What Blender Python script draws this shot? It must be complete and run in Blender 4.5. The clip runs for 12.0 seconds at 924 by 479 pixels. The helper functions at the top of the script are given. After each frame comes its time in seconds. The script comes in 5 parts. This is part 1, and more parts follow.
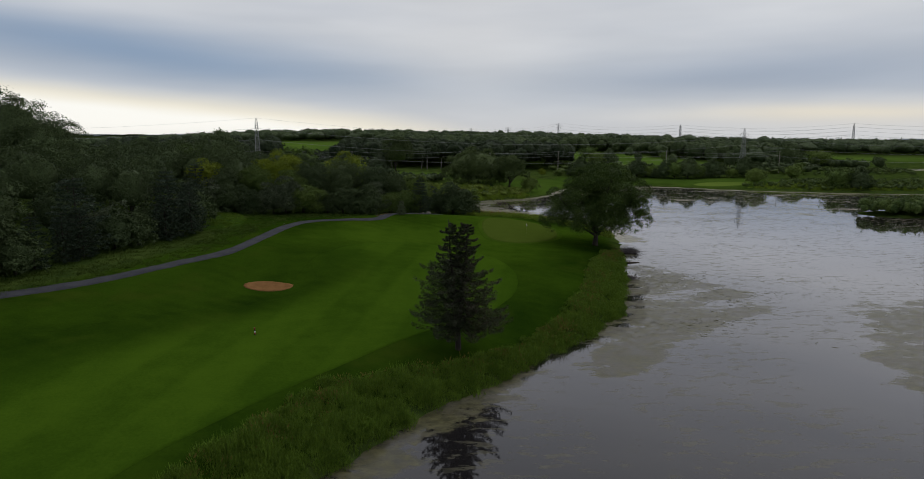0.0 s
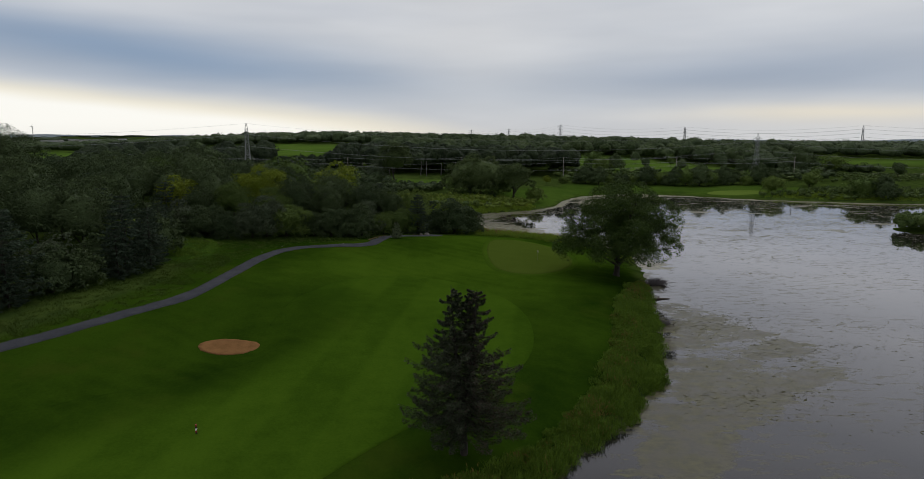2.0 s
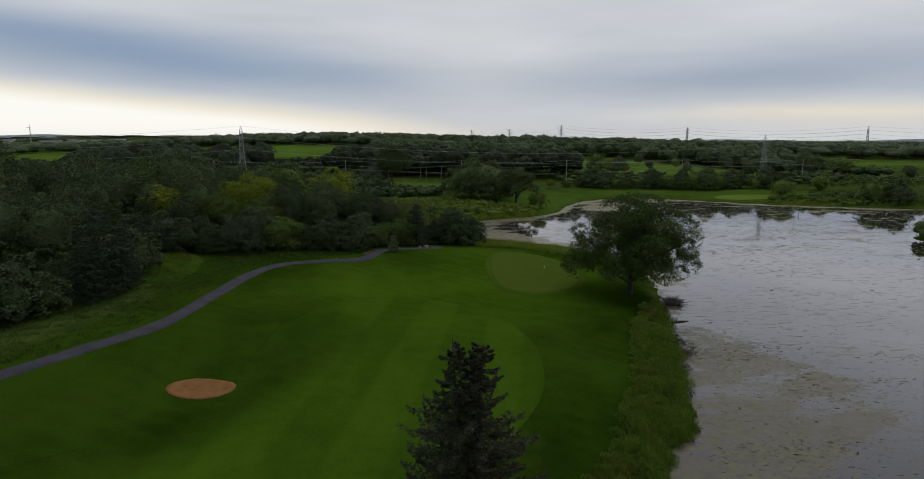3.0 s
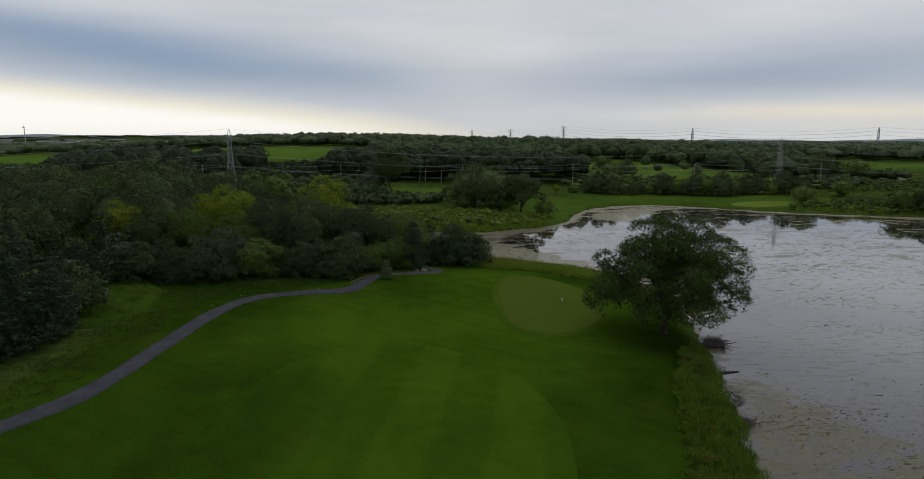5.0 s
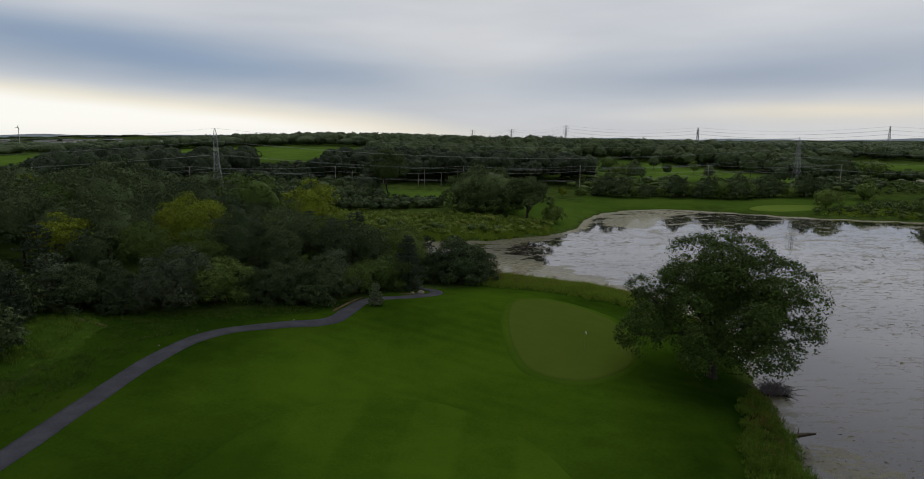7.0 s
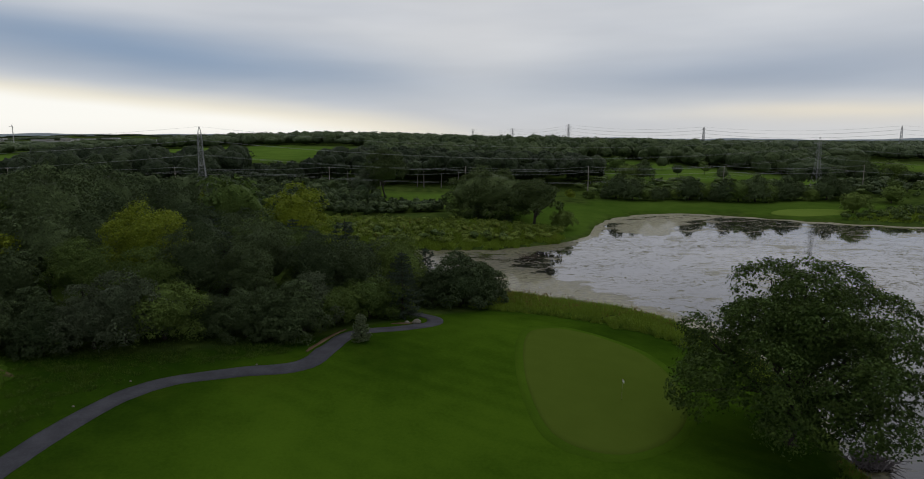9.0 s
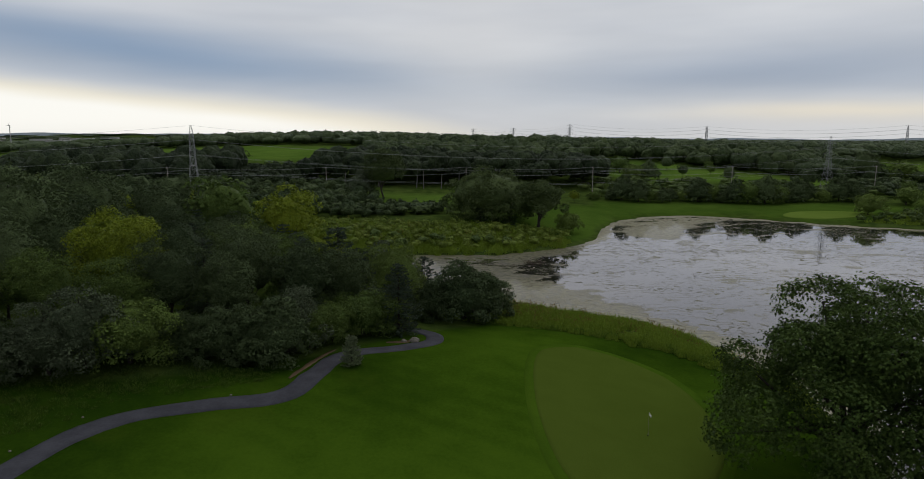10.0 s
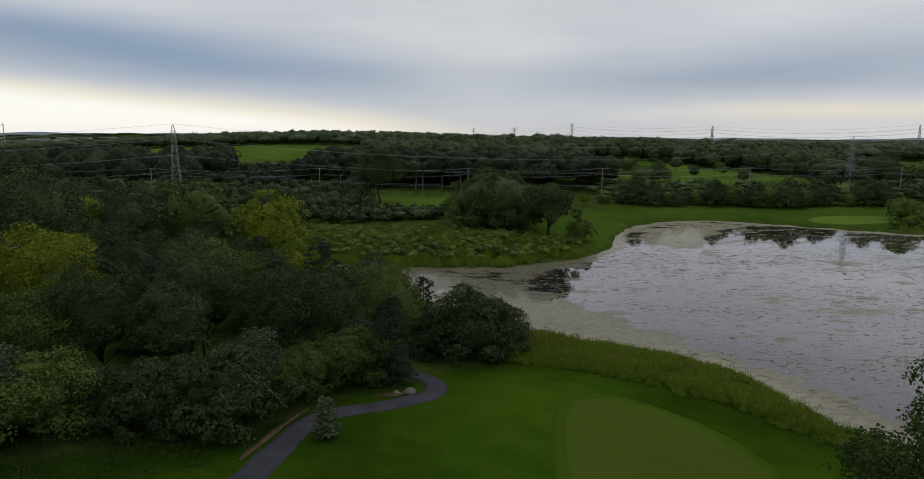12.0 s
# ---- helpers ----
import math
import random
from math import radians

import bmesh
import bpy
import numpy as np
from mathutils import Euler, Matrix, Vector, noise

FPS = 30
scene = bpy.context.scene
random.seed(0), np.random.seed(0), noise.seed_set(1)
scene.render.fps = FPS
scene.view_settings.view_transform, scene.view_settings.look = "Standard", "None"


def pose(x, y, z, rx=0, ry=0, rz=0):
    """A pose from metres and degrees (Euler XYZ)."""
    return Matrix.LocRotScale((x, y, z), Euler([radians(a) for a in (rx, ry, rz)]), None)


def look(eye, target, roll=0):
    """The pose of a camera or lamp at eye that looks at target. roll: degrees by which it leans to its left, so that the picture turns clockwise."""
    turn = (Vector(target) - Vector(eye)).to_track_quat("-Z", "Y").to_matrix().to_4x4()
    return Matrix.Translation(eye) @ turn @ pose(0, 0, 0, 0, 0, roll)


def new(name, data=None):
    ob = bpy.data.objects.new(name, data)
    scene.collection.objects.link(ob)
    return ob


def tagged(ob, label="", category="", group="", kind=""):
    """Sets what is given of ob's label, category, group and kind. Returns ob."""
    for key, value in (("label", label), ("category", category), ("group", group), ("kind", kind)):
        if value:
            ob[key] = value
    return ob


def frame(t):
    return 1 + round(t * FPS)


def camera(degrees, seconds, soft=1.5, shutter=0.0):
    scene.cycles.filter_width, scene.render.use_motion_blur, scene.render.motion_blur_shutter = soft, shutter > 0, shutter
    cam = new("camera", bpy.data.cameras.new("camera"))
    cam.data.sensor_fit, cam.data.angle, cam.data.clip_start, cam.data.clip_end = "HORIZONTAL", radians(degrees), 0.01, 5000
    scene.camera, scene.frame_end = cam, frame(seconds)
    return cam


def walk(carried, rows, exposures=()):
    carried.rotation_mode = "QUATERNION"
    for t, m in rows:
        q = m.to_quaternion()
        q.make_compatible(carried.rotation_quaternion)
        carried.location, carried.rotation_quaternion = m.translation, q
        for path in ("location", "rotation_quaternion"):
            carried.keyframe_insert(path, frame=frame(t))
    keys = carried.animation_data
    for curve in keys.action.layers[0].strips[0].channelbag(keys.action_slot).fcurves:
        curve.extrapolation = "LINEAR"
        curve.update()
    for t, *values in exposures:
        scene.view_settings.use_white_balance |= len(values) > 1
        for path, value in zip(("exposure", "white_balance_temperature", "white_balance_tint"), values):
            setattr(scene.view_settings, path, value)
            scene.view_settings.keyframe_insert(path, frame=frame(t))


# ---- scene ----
cam = camera(73.7, 12.0, soft=0.9)
METRES, EYE, TILT, LEAN, TURN = 100.0, 23.6, -9.2, 0.0, 0.0
ROWS = [
    (0.0, 0.0, 0.0, 0.0, -0.0, 0.0, 0.0),
    (0.5, -0.0013, 0.0391, 0.0143, -0.0, -0.0, 0.02),
    (1.0, -0.0028, 0.0787, 0.0283, -0.0, -0.0, 0.03),
    (1.5, -0.0041, 0.1184, 0.0418, 0.0, 0.02, 0.05),
    (2.0, -0.0054, 0.1584, 0.0554, -0.0, 0.02, 0.06),
    (2.5, -0.0063, 0.1983, 0.0693, 0.01, 0.01, 0.07),
    (3.0, -0.0076, 0.2385, 0.0832, 0.01, 0.0, 0.07),
    (5.0, -0.0132, 0.4011, 0.1276, 0.02, -0.05, 0.08),
    (5.5, -0.0143, 0.4419, 0.1348, 0.02, -0.06, 0.09),
    (6.0, -0.0154, 0.4833, 0.142, 0.02, -0.07, 0.1),
    (6.5, -0.0164, 0.525, 0.149, 0.03, -0.08, 0.08),
    (7.0, -0.0178, 0.5666, 0.156, 0.03, -0.08, 0.09),
    (9.0, -0.0235, 0.7328, 0.1821, 0.04, -0.13, 0.06),
    (9.5, -0.0252, 0.7735, 0.1884, 0.03, -0.14, 0.05),
    (10.0, -0.0268, 0.8139, 0.1943, 0.04, -0.16, 0.03),
    (10.5, -0.0287, 0.8538, 0.2005, 0.03, -0.17, 0.03),
    (11.0, -0.0306, 0.8933, 0.2067, 0.04, -0.18, 0.03),
    (11.5, -0.0327, 0.9328, 0.2129, 0.03, -0.18, 0.02),
    (12.0, -0.0348, 0.9719, 0.2189, 0.02, -0.19, 0.01),
]
walk(cam, [(t, pose(0, 0, EYE, TILT, LEAN, TURN) @ pose(METRES * x, METRES * y, METRES * z, 90 + pitch, roll, yaw)) for t, x, y, z, yaw, pitch, roll in ROWS])

# ---- sky and sun ----
SUN_ELEV, SUN_AZ = radians(52), radians(30)      # azimuth from straight ahead, clockwise positive


class Nodes:
    """Short hand for building node trees."""

    def __init__(self, tree):
        self.tree = tree
        tree.nodes.clear()

    def add(self, kind, props=None, **sockets):
        n = self.tree.nodes.new(kind)
        for k, v in (props or {}).items():
            setattr(n, k, v)
        for k, v in sockets.items():
            self.put(n.inputs[k.replace("_", " ")], v)
        return n

    def put(self, socket, v):
        if isinstance(v, bpy.types.NodeSocket):
            self.tree.links.new(v, socket)
        elif isinstance(v, (tuple, list)) and len(v) == 3 and len(socket.default_value) == 4:
            socket.default_value = (*v, 1)
        else:
            socket.default_value = v

    def math(self, op, a, b=0.0, clamp=False):
        n = self.add("ShaderNodeMath", {"operation": op, "use_clamp": clamp})
        self.put(n.inputs[0], a)
        self.put(n.inputs[1], b)
        return n.outputs[0]

    def mix(self, f, a, b, blend="MIX"):
        n = self.add("ShaderNodeMix", {"data_type": "RGBA", "blend_type": blend})
        self.put(n.inputs[0], f)
        self.put(n.inputs[6], a)
        self.put(n.inputs[7], b)
        return n.outputs[2]

    def noise(self, vec, scale, detail=3.0, rough=0.55):
        n = self.add("ShaderNodeTexNoise", None, Scale=scale, Detail=detail, Roughness=rough)
        if vec is not None:
            self.put(n.inputs["Vector"], vec)
        return n.outputs["Fac"]

    def ramp(self, v, lo, hi, a=0.0, b=1.0):
        n = self.add("ShaderNodeMapRange", {"interpolation_type": "SMOOTHSTEP"})
        for s, x in zip(n.inputs, (v, lo, hi, a, b)):
            self.put(s, x)
        return n.outputs[0]

    def scaled(self, vec, s):
        n = self.add("ShaderNodeMapping")
        self.put(n.inputs["Vector"], vec)
        n.inputs["Scale"].default_value = s
        return n.outputs[0]


def make_world():
    world = bpy.data.worlds.new("overcast_sky")
    scene.world = world
    world.use_nodes = True
    k = Nodes(world.node_tree)
    co = k.add("ShaderNodeTexCoord").outputs["Generated"]
    sep = k.add("ShaderNodeSeparateXYZ", None, Vector=co)
    x, y, z = sep.outputs
    az = k.math("ARCTAN2", x, y)
    el = k.math("ARCSINE", z)
    flat = k.add("ShaderNodeCombineXYZ", None, X=k.math("MULTIPLY", az, 2.2), Y=k.math("MULTIPLY", el, 13.0)).outputs[0]
    n1 = k.noise(flat, 0.8, 3.0, 0.45)
    n2 = k.noise(flat, 0.9, 3.0, 0.5)
    wob = k.math("MULTIPLY", k.math("SUBTRACT", n1, 0.5), 0.05)
    elw = k.math("ADD", el, wob)

    def bank(a0, wa, e0, we, slope):
        da = k.math("SUBTRACT", az, a0)
        de = k.math("SUBTRACT", k.math("SUBTRACT", elw, e0), k.math("MULTIPLY", da, slope))
        p = k.math("DIVIDE", da, wa)
        q = k.math("DIVIDE", de, we)
        s = k.math("ADD", k.math("MULTIPLY", p, p), k.math("MULTIPLY", q, q))
        return k.math("EXPONENT", k.math("MULTIPLY", s, -1.0))

    grey = k.mix(k.ramp(n2, 0.3, 0.7), (0.545, 0.565, 0.605), (0.66, 0.67, 0.69))
    col = k.mix(k.ramp(el, 0.25, 0.9), grey, (0.66, 0.675, 0.70))
    col = k.mix(k.math("MULTIPLY", bank(-0.47, 0.50, 0.118, 0.040, -0.080), 0.86), col, (0.195, 0.285, 0.425))
    col = k.mix(k.math("MULTIPLY", bank(0.44, 0.42, 0.090, 0.036, -0.01), 0.72), col, (0.235, 0.300, 0.415))
    col = k.mix(k.math("MULTIPLY", bank(0.02, 0.13, 0.16, 0.13, 0.0), 0.5), col, (0.62, 0.62, 0.63))
    col = k.mix(k.math("MULTIPLY", bank(0.55, 0.22, 0.034, 0.015, 0.0), 0.85), col, (0.78, 0.72, 0.61))
    fine = k.add("ShaderNodeCombineXYZ", None, X=k.math("MULTIPLY", az, 5.0), Y=k.math("MULTIPLY", el, 34.0)).outputs[0]
    streak = k.ramp(k.noise(fine, 0.6, 4.0, 0.5), 0.3, 0.7, 0.975, 1.035)
    col = k.mix(1.0, col, k.add("ShaderNodeCombineXYZ", None, X=streak, Y=streak, Z=streak).outputs[0], "MULTIPLY")
    glow = bank(-0.62, 0.72, 0.012, 0.072, -0.062)
    col = k.mix(k.ramp(glow, 0.26, 0.58), col, (0.86, 0.80, 0.66))
    col = k.mix(k.ramp(glow, 0.44, 0.70), col, (1.0, 0.985, 0.93))
    col = k.mix(k.ramp(el, 0.03, -0.02), col, k.mix(0.35, col, (0.62, 0.62, 0.60)))
    # evening cloud: the brightest part lies ahead, the sky behind is duller
    back = k.ramp(y, -0.75, 0.35, 0.72, 1.0)
    col = k.mix(1.0, col, k.add("ShaderNodeCombineXYZ", None, X=back, Y=back, Z=back).outputs[0], "MULTIPLY")
    sky = k.add("ShaderNodeTexSky", {"sky_type": "NISHITA", "sun_disc": False, "sun_elevation": SUN_ELEV, "sun_rotation": SUN_AZ})
    thin = k.mix(1.0, sky.outputs[0], (0.1, 0.1, 0.1), "MULTIPLY")
    col = k.mix(0.94, thin, col)
    bg = k.add("ShaderNodeBackground", None, Color=col, Strength=1.0)
    out = k.add("ShaderNodeOutputWorld")
    world.node_tree.links.new(bg.outputs[0], out.inputs[0])


make_world()
sun = new("sun", bpy.data.lights.new("sun", "SUN"))
sun.data.energy, sun.data.angle, sun.data.color = 0.5, radians(30), (1.0, 0.95, 0.86)
sun_way = Vector((math.sin(SUN_AZ) * math.cos(SUN_ELEV), math.cos(SUN_AZ) * math.cos(SUN_ELEV), math.sin(SUN_ELEV)))
sun.matrix_world = look(sun_way * 100, (0, 0, 0))


# ---- materials ----
def material(name):
    m = bpy.data.materials.new(name)
    m.use_nodes = True
    return m, Nodes(m.node_tree)


def finish(m, k, colour, rough=0.8, bump=None, strength=0.3, distance=0.05, spec=0.3, metal=0.0):
    p = k.add("ShaderNodeBsdfPrincipled", None, Base_Color=colour, Roughness=rough, Metallic=metal)
    k.put(p.inputs["Specular IOR Level"], spec)
    if bump is not None:
        b = k.add("ShaderNodeBump", None, Strength=strength, Distance=distance, Height=bump)
        k.put(p.inputs["Normal"], b.outputs[0])
    out = k.add("ShaderNodeOutputMaterial")
    k.tree.links.new(p.outputs[0], out.inputs[0])
    return m


def place(k):
    """World position, for materials of things that stand still at the origin's axes."""
    return k.add("ShaderNodeNewGeometry").outputs["Position"]


def rough_turf(k, p):
    """Colour and relief of the uncut rough: mottled, with dry patches and the mower's broken lines."""
    big = k.noise(p, 0.03, 4.0)
    mid = k.noise(p, 0.25, 5.0)
    small = k.noise(p, 3.0, 5.0, 0.7)
    sep = k.add("ShaderNodeSeparateXYZ", None, Vector=p)
    u = k.math("ADD", k.math("MULTIPLY", sep.outputs[0], 0.42), k.math("MULTIPLY", sep.outputs[1], 0.91))
    lines = k.math("SINE", k.math("ADD", k.math("MULTIPLY", u, 2.4), k.math("MULTIPLY", mid, 5.0)))
    broken = k.ramp(k.noise(p, 0.09, 3.0), 0.42, 0.62)
    f = k.math("ADD", k.math("MULTIPLY", big, 0.70), k.math("ADD", k.math("MULTIPLY", mid, 0.26), k.math("MULTIPLY", small, 0.22)))
    f = k.math("ADD", f, k.math("MULTIPLY", k.math("MULTIPLY", lines, broken), 0.020))
    col = k.mix(k.ramp(f, 0.42, 0.76), (0.009, 0.024, 0.0022), (0.028, 0.058, 0.0044))
    dry = k.ramp(k.noise(p, 0.11, 4.0, 0.6), 0.52, 0.70, 0.0, 0.5)
    return k.mix(dry, col, (0.036, 0.054, 0.006)), f, mid, small


def turf(name, dark, light, stripe=0.0, fine=1.0, edge=False):
    """Mown grass; edge: it runs out into the rough where the attribute 'cut' falls."""
    m, k = material(name)
    p = place(k)
    big = k.noise(p, 0.045, 4.0)
    mid = k.noise(p, 0.35, 4.0)
    small = k.noise(p, 4.0 * fine, 4.0, 0.7)
    f = k.math("ADD", k.math("MULTIPLY", big, 0.5), k.math("ADD", k.math("MULTIPLY", mid, 0.3), k.math("MULTIPLY", small, 0.3)))
    if stripe:
        sep = k.add("ShaderNodeSeparateXYZ", None, Vector=p)
        u = k.math("ADD", sep.outputs[0], k.math("MULTIPLY", sep.outputs[1], -0.12))
        s = k.ramp(k.math("SINE", k.math("MULTIPLY", u, 0.62)), -0.35, 0.35)
        f = k.math("ADD", f, k.math("MULTIPLY", k.math("SUBTRACT", s, 0.5), stripe))
    col = k.mix(k.ramp(f, 0.35, 0.78), dark, light)
    if edge:
        col = k.mix(k.add("ShaderNodeAttribute", {"attribute_name": "cut"}).outputs["Fac"], rough_turf(k, p)[0], col)
    return finish(m, k, col, 0.9, k.math("ADD", small, k.math("MULTIPLY", mid, 2.0)), 0.5, 0.06, 0.0)


def ground_material():
    """Wild grass and leaf litter; patches of mown rough where the plan has turf (attribute 'mown')."""
    m, k = material("ground_soil_grass")
    p = place(k)
    rough, f, mid, small = rough_turf(k, p)
    mown = k.add("ShaderNodeAttribute", {"attribute_name": "mown"}).outputs["Fac"]
    field = k.add("ShaderNodeAttribute", {"attribute_name": "crop"}).outputs["Fac"]
    wild = k.mix(k.ramp(mid, 0.3, 0.7), (0.026, 0.046, 0.010), (0.054, 0.080, 0.017))
    crop = k.mix(k.ramp(f, 0.38, 0.78), (0.050, 0.096, 0.014), (0.083, 0.138, 0.023))
    short = k.add("ShaderNodeAttribute", {"attribute_name": "short"}).outputs["Fac"]
    apron = k.mix(k.ramp(f, 0.40, 0.76), (0.023, 0.052, 0.0036), (0.049, 0.094, 0.0070))
    col = k.mix(mown, wild, k.mix(short, rough, apron))
    col = k.mix(field, col, crop)
    return finish(m, k, col, 0.95, k.math("ADD", small, k.math("MULTIPLY", mid, 3.0)), 0.6, 0.1, 0.0)


def water_material():
    m, k = material("pond_water")
    p = place(k)
    sep = k.add("ShaderNodeSeparateXYZ", None, Vector=p)
    stretch = k.scaled(p, (0.55, 1.0, 1.0))
    w1 = k.noise(stretch, 0.07, 5.0, 0.6)
    w2 = k.noise(stretch, 0.22, 6.0, 0.65)
    w3 = k.noise(stretch, 1.4, 5.0, 0.7)
    near_shore = k.add("ShaderNodeAttribute", {"attribute_name": "shoal"}).outputs["Fac"]
    # olive film of duckweed, thick along the banks and torn farther out
    film = k.math("ADD", k.math("MULTIPLY", w2, 0.60), k.math("ADD", k.math("MULTIPLY", w1, 0.40), k.math("MULTIPLY", w3, 0.20)))
    film = k.math("MULTIPLY", k.math("SUBTRACT", film, 0.6), 3.6)
    film = k.math("ADD", film, k.math("SUBTRACT", k.math("MULTIPLY", near_shore, 1.02), 0.52))
    torn = k.ramp(k.noise(k.scaled(p, (0.7, 1.0, 1.0)), 0.9, 7.0, 0.72), 0.38, 0.56, 0.62, 1.0)
    cover = k.math("MULTIPLY", k.math("MULTIPLY", k.ramp(film, 0.0, 0.22), torn), 0.9)
    flecks = k.ramp(k.noise(k.scaled(p, (0.30, 0.85, 1.0)), 1.2, 6.0, 0.7), 0.54, 0.58)
    flecks = k.math("MULTIPLY", flecks, k.ramp(k.noise(p, 0.06, 5.0, 0.6), 0.42, 0.52))
    cover = k.math("MAXIMUM", cover, k.math("MULTIPLY", flecks, 0.55))
    weed = k.mix(k.ramp(w3, 0.35, 0.65), (0.046, 0.043, 0.017), (0.100, 0.093, 0.038))
    weed = k.mix(k.ramp(k.noise(stretch, 0.4, 5.0, 0.65), 0.45, 0.62), weed, (0.078, 0.071, 0.048))
    scum = k.add("ShaderNodeAttribute", {"attribute_name": "scum"}).outputs["Fac"]
    weed = k.mix(scum, weed, k.mix(k.ramp(w3, 0.35, 0.65), (0.13, 0.122, 0.060), (0.28, 0.262, 0.155)))
    body = k.add("ShaderNodeBsdfDiffuse", None, Color=(0.012, 0.011, 0.012))
    gloss = k.add("ShaderNodeBsdfGlossy", None, Color=(0.95, 0.94, 0.965), Roughness=0.035)
    bump = k.add("ShaderNodeBump", None, Strength=0.05, Distance=0.02, Height=k.noise(k.scaled(p, (0.5, 1.0, 1.0)), 2.2, 3.0))
    k.put(gloss.inputs["Normal"], bump.outputs[0])
    facing = k.add("ShaderNodeLayerWeight", None, Blend=0.5).outputs["Facing"]
    fres = k.math("ADD", 0.02, k.math("MULTIPLY", k.math("POWER", facing, 3.65), 0.98), True)
    water = k.add("ShaderNodeMixShader", None, Fac=fres)
    k.put(water.inputs[1], body.outputs[0])
    k.put(water.inputs[2], gloss.outputs[0])
    weed = k.mix(k.math("MULTIPLY", flecks, k.ramp(film, 0.1, -0.1)), weed, (0.085, 0.080, 0.050))
    matt = k.add("ShaderNodeBsdfPrincipled", None, Base_Color=weed, Roughness=0.5)
    k.put(matt.inputs["Specular IOR Level"], 0.3)
    both = k.add("ShaderNodeMixShader", None, Fac=cover)
    k.put(both.inputs[1], water.outputs[0])
    k.put(both.inputs[2], matt.outputs[0])
    out = k.add("ShaderNodeOutputMaterial")
    k.tree.links.new(both.outputs[0], out.inputs[0])
    return m


def leaf_material(name, dark, light, vary=0.5, blotch=2.6, joined=False, grain=2.2):
    """Foliage: colour varies leaf by leaf, clump by clump and tree by tree, with shade painted into its hollows; a
    little light comes through.
    """
    m, k = material(name)
    g = k.add("ShaderNodeNewGeometry")
    if joined:
        tree = k.add("ShaderNodeAttribute", {"attribute_name": "tint"}).outputs["Fac"]
    else:
        tree = k.add("ShaderNodeObjectInfo").outputs["Random"]
    f = k.math("ADD", k.math("MULTIPLY", g.outputs["Random Per Island"], 1 - vary), k.math("MULTIPLY", tree, vary))
    co = k.add("ShaderNodeTexCoord").outputs["Object"]
    mott = k.noise(co, blotch, 4.0, 0.75)
    f = k.math("ADD", k.math("MULTIPLY", f, 0.75), k.math("MULTIPLY", k.ramp(mott, 0.35, 0.65), 0.35))
    col = k.mix(f, dark, light)
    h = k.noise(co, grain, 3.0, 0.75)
    # shade between leaves painted in: colour darkens in the hollows of the grain
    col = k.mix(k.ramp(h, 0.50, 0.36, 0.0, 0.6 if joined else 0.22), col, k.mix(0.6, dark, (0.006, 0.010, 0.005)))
    p = k.add("ShaderNodeBsdfPrincipled", None, Base_Color=col, Roughness=0.6)
    k.put(p.inputs["Specular IOR Level"], 0.06)
    k.put(p.inputs["Normal"], k.add("ShaderNodeBump", None, Strength=1.0, Distance=1.6 / grain, Height=h).outputs[0])
    t = k.add("ShaderNodeBsdfTranslucent", None, Color=col)
    mixed = k.add("ShaderNodeMixShader", None, Fac=0.12)
    k.put(mixed.inputs[1], p.outputs[0])
    k.put(mixed.inputs[2], t.outputs[0])
    out = k.add("ShaderNodeOutputMaterial")
    k.tree.links.new(mixed.outputs[0], out.inputs[0])
    return m


def plain(name, dark, light, scale, rough=0.8, metal=0.0, bump=0.4, distance=0.02, spec=0.3):
    m, k = material(name)
    co = k.add("ShaderNodeTexCoord").outputs["Object"]
    n = k.noise(co, scale, 5.0, 0.6)
    n2 = k.noise(co, scale * 9, 4.0, 0.7)
    f = k.math("ADD", k.math("MULTIPLY", n, 0.65), k.math("MULTIPLY", n2, 0.4))
    return finish(m, k, k.mix(k.ramp(f, 0.32, 0.72), dark, light), rough, f, bump, distance, spec, metal)


M_GROUND = ground_material()
M_WATER = water_material()
M_FAIRWAY = turf("fairway_turf", (0.024, 0.054, 0.0040), (0.048, 0.094, 0.0068), 0.08, 1.0, True)
M_MEADOW = turf("meadow_grass", (0.020, 0.046, 0.005), (0.044, 0.082, 0.010), 0.0, 0.8)
M_GREEN = turf("putting_turf", (0.050, 0.076, 0.010), (0.064, 0.094, 0.014), 0.0, 2.0)
M_GREEN_FAR = turf("far_putting_turf", (0.085, 0.132, 0.022), (0.112, 0.164, 0.030), 0.0, 2.0)
M_COLLAR = turf("collar_turf", (0.030, 0.064, 0.0050), (0.054, 0.100, 0.0084), 0.0, 1.5)
M_ASPHALT = plain("path_asphalt", (0.032, 0.033, 0.040), (0.056, 0.057, 0.068), 0.5, 0.9, spec=0.1)
M_SAND = plain("bunker_sand", (0.14, 0.074, 0.030), (0.215, 0.112, 0.048), 0.8, 0.95, spec=0.0)
M_DIRT = plain("bare_dirt", (0.055, 0.040, 0.024), (0.12, 0.085, 0.055), 0.6, 0.95, spec=0.0)
M_BARK = plain("bark", (0.020, 0.017, 0.014), (0.050, 0.042, 0.035), 1.5, 0.95, 0.0, 0.8, 0.05)
M_TWIGS = plain("dead_twigs", (0.075, 0.064, 0.068), (0.165, 0.145, 0.150), 1.5, 0.95)
M_BARK_PALE = plain("pale_bark", (0.085, 0.080, 0.070), (0.17, 0.16, 0.145), 1.0, 0.95)
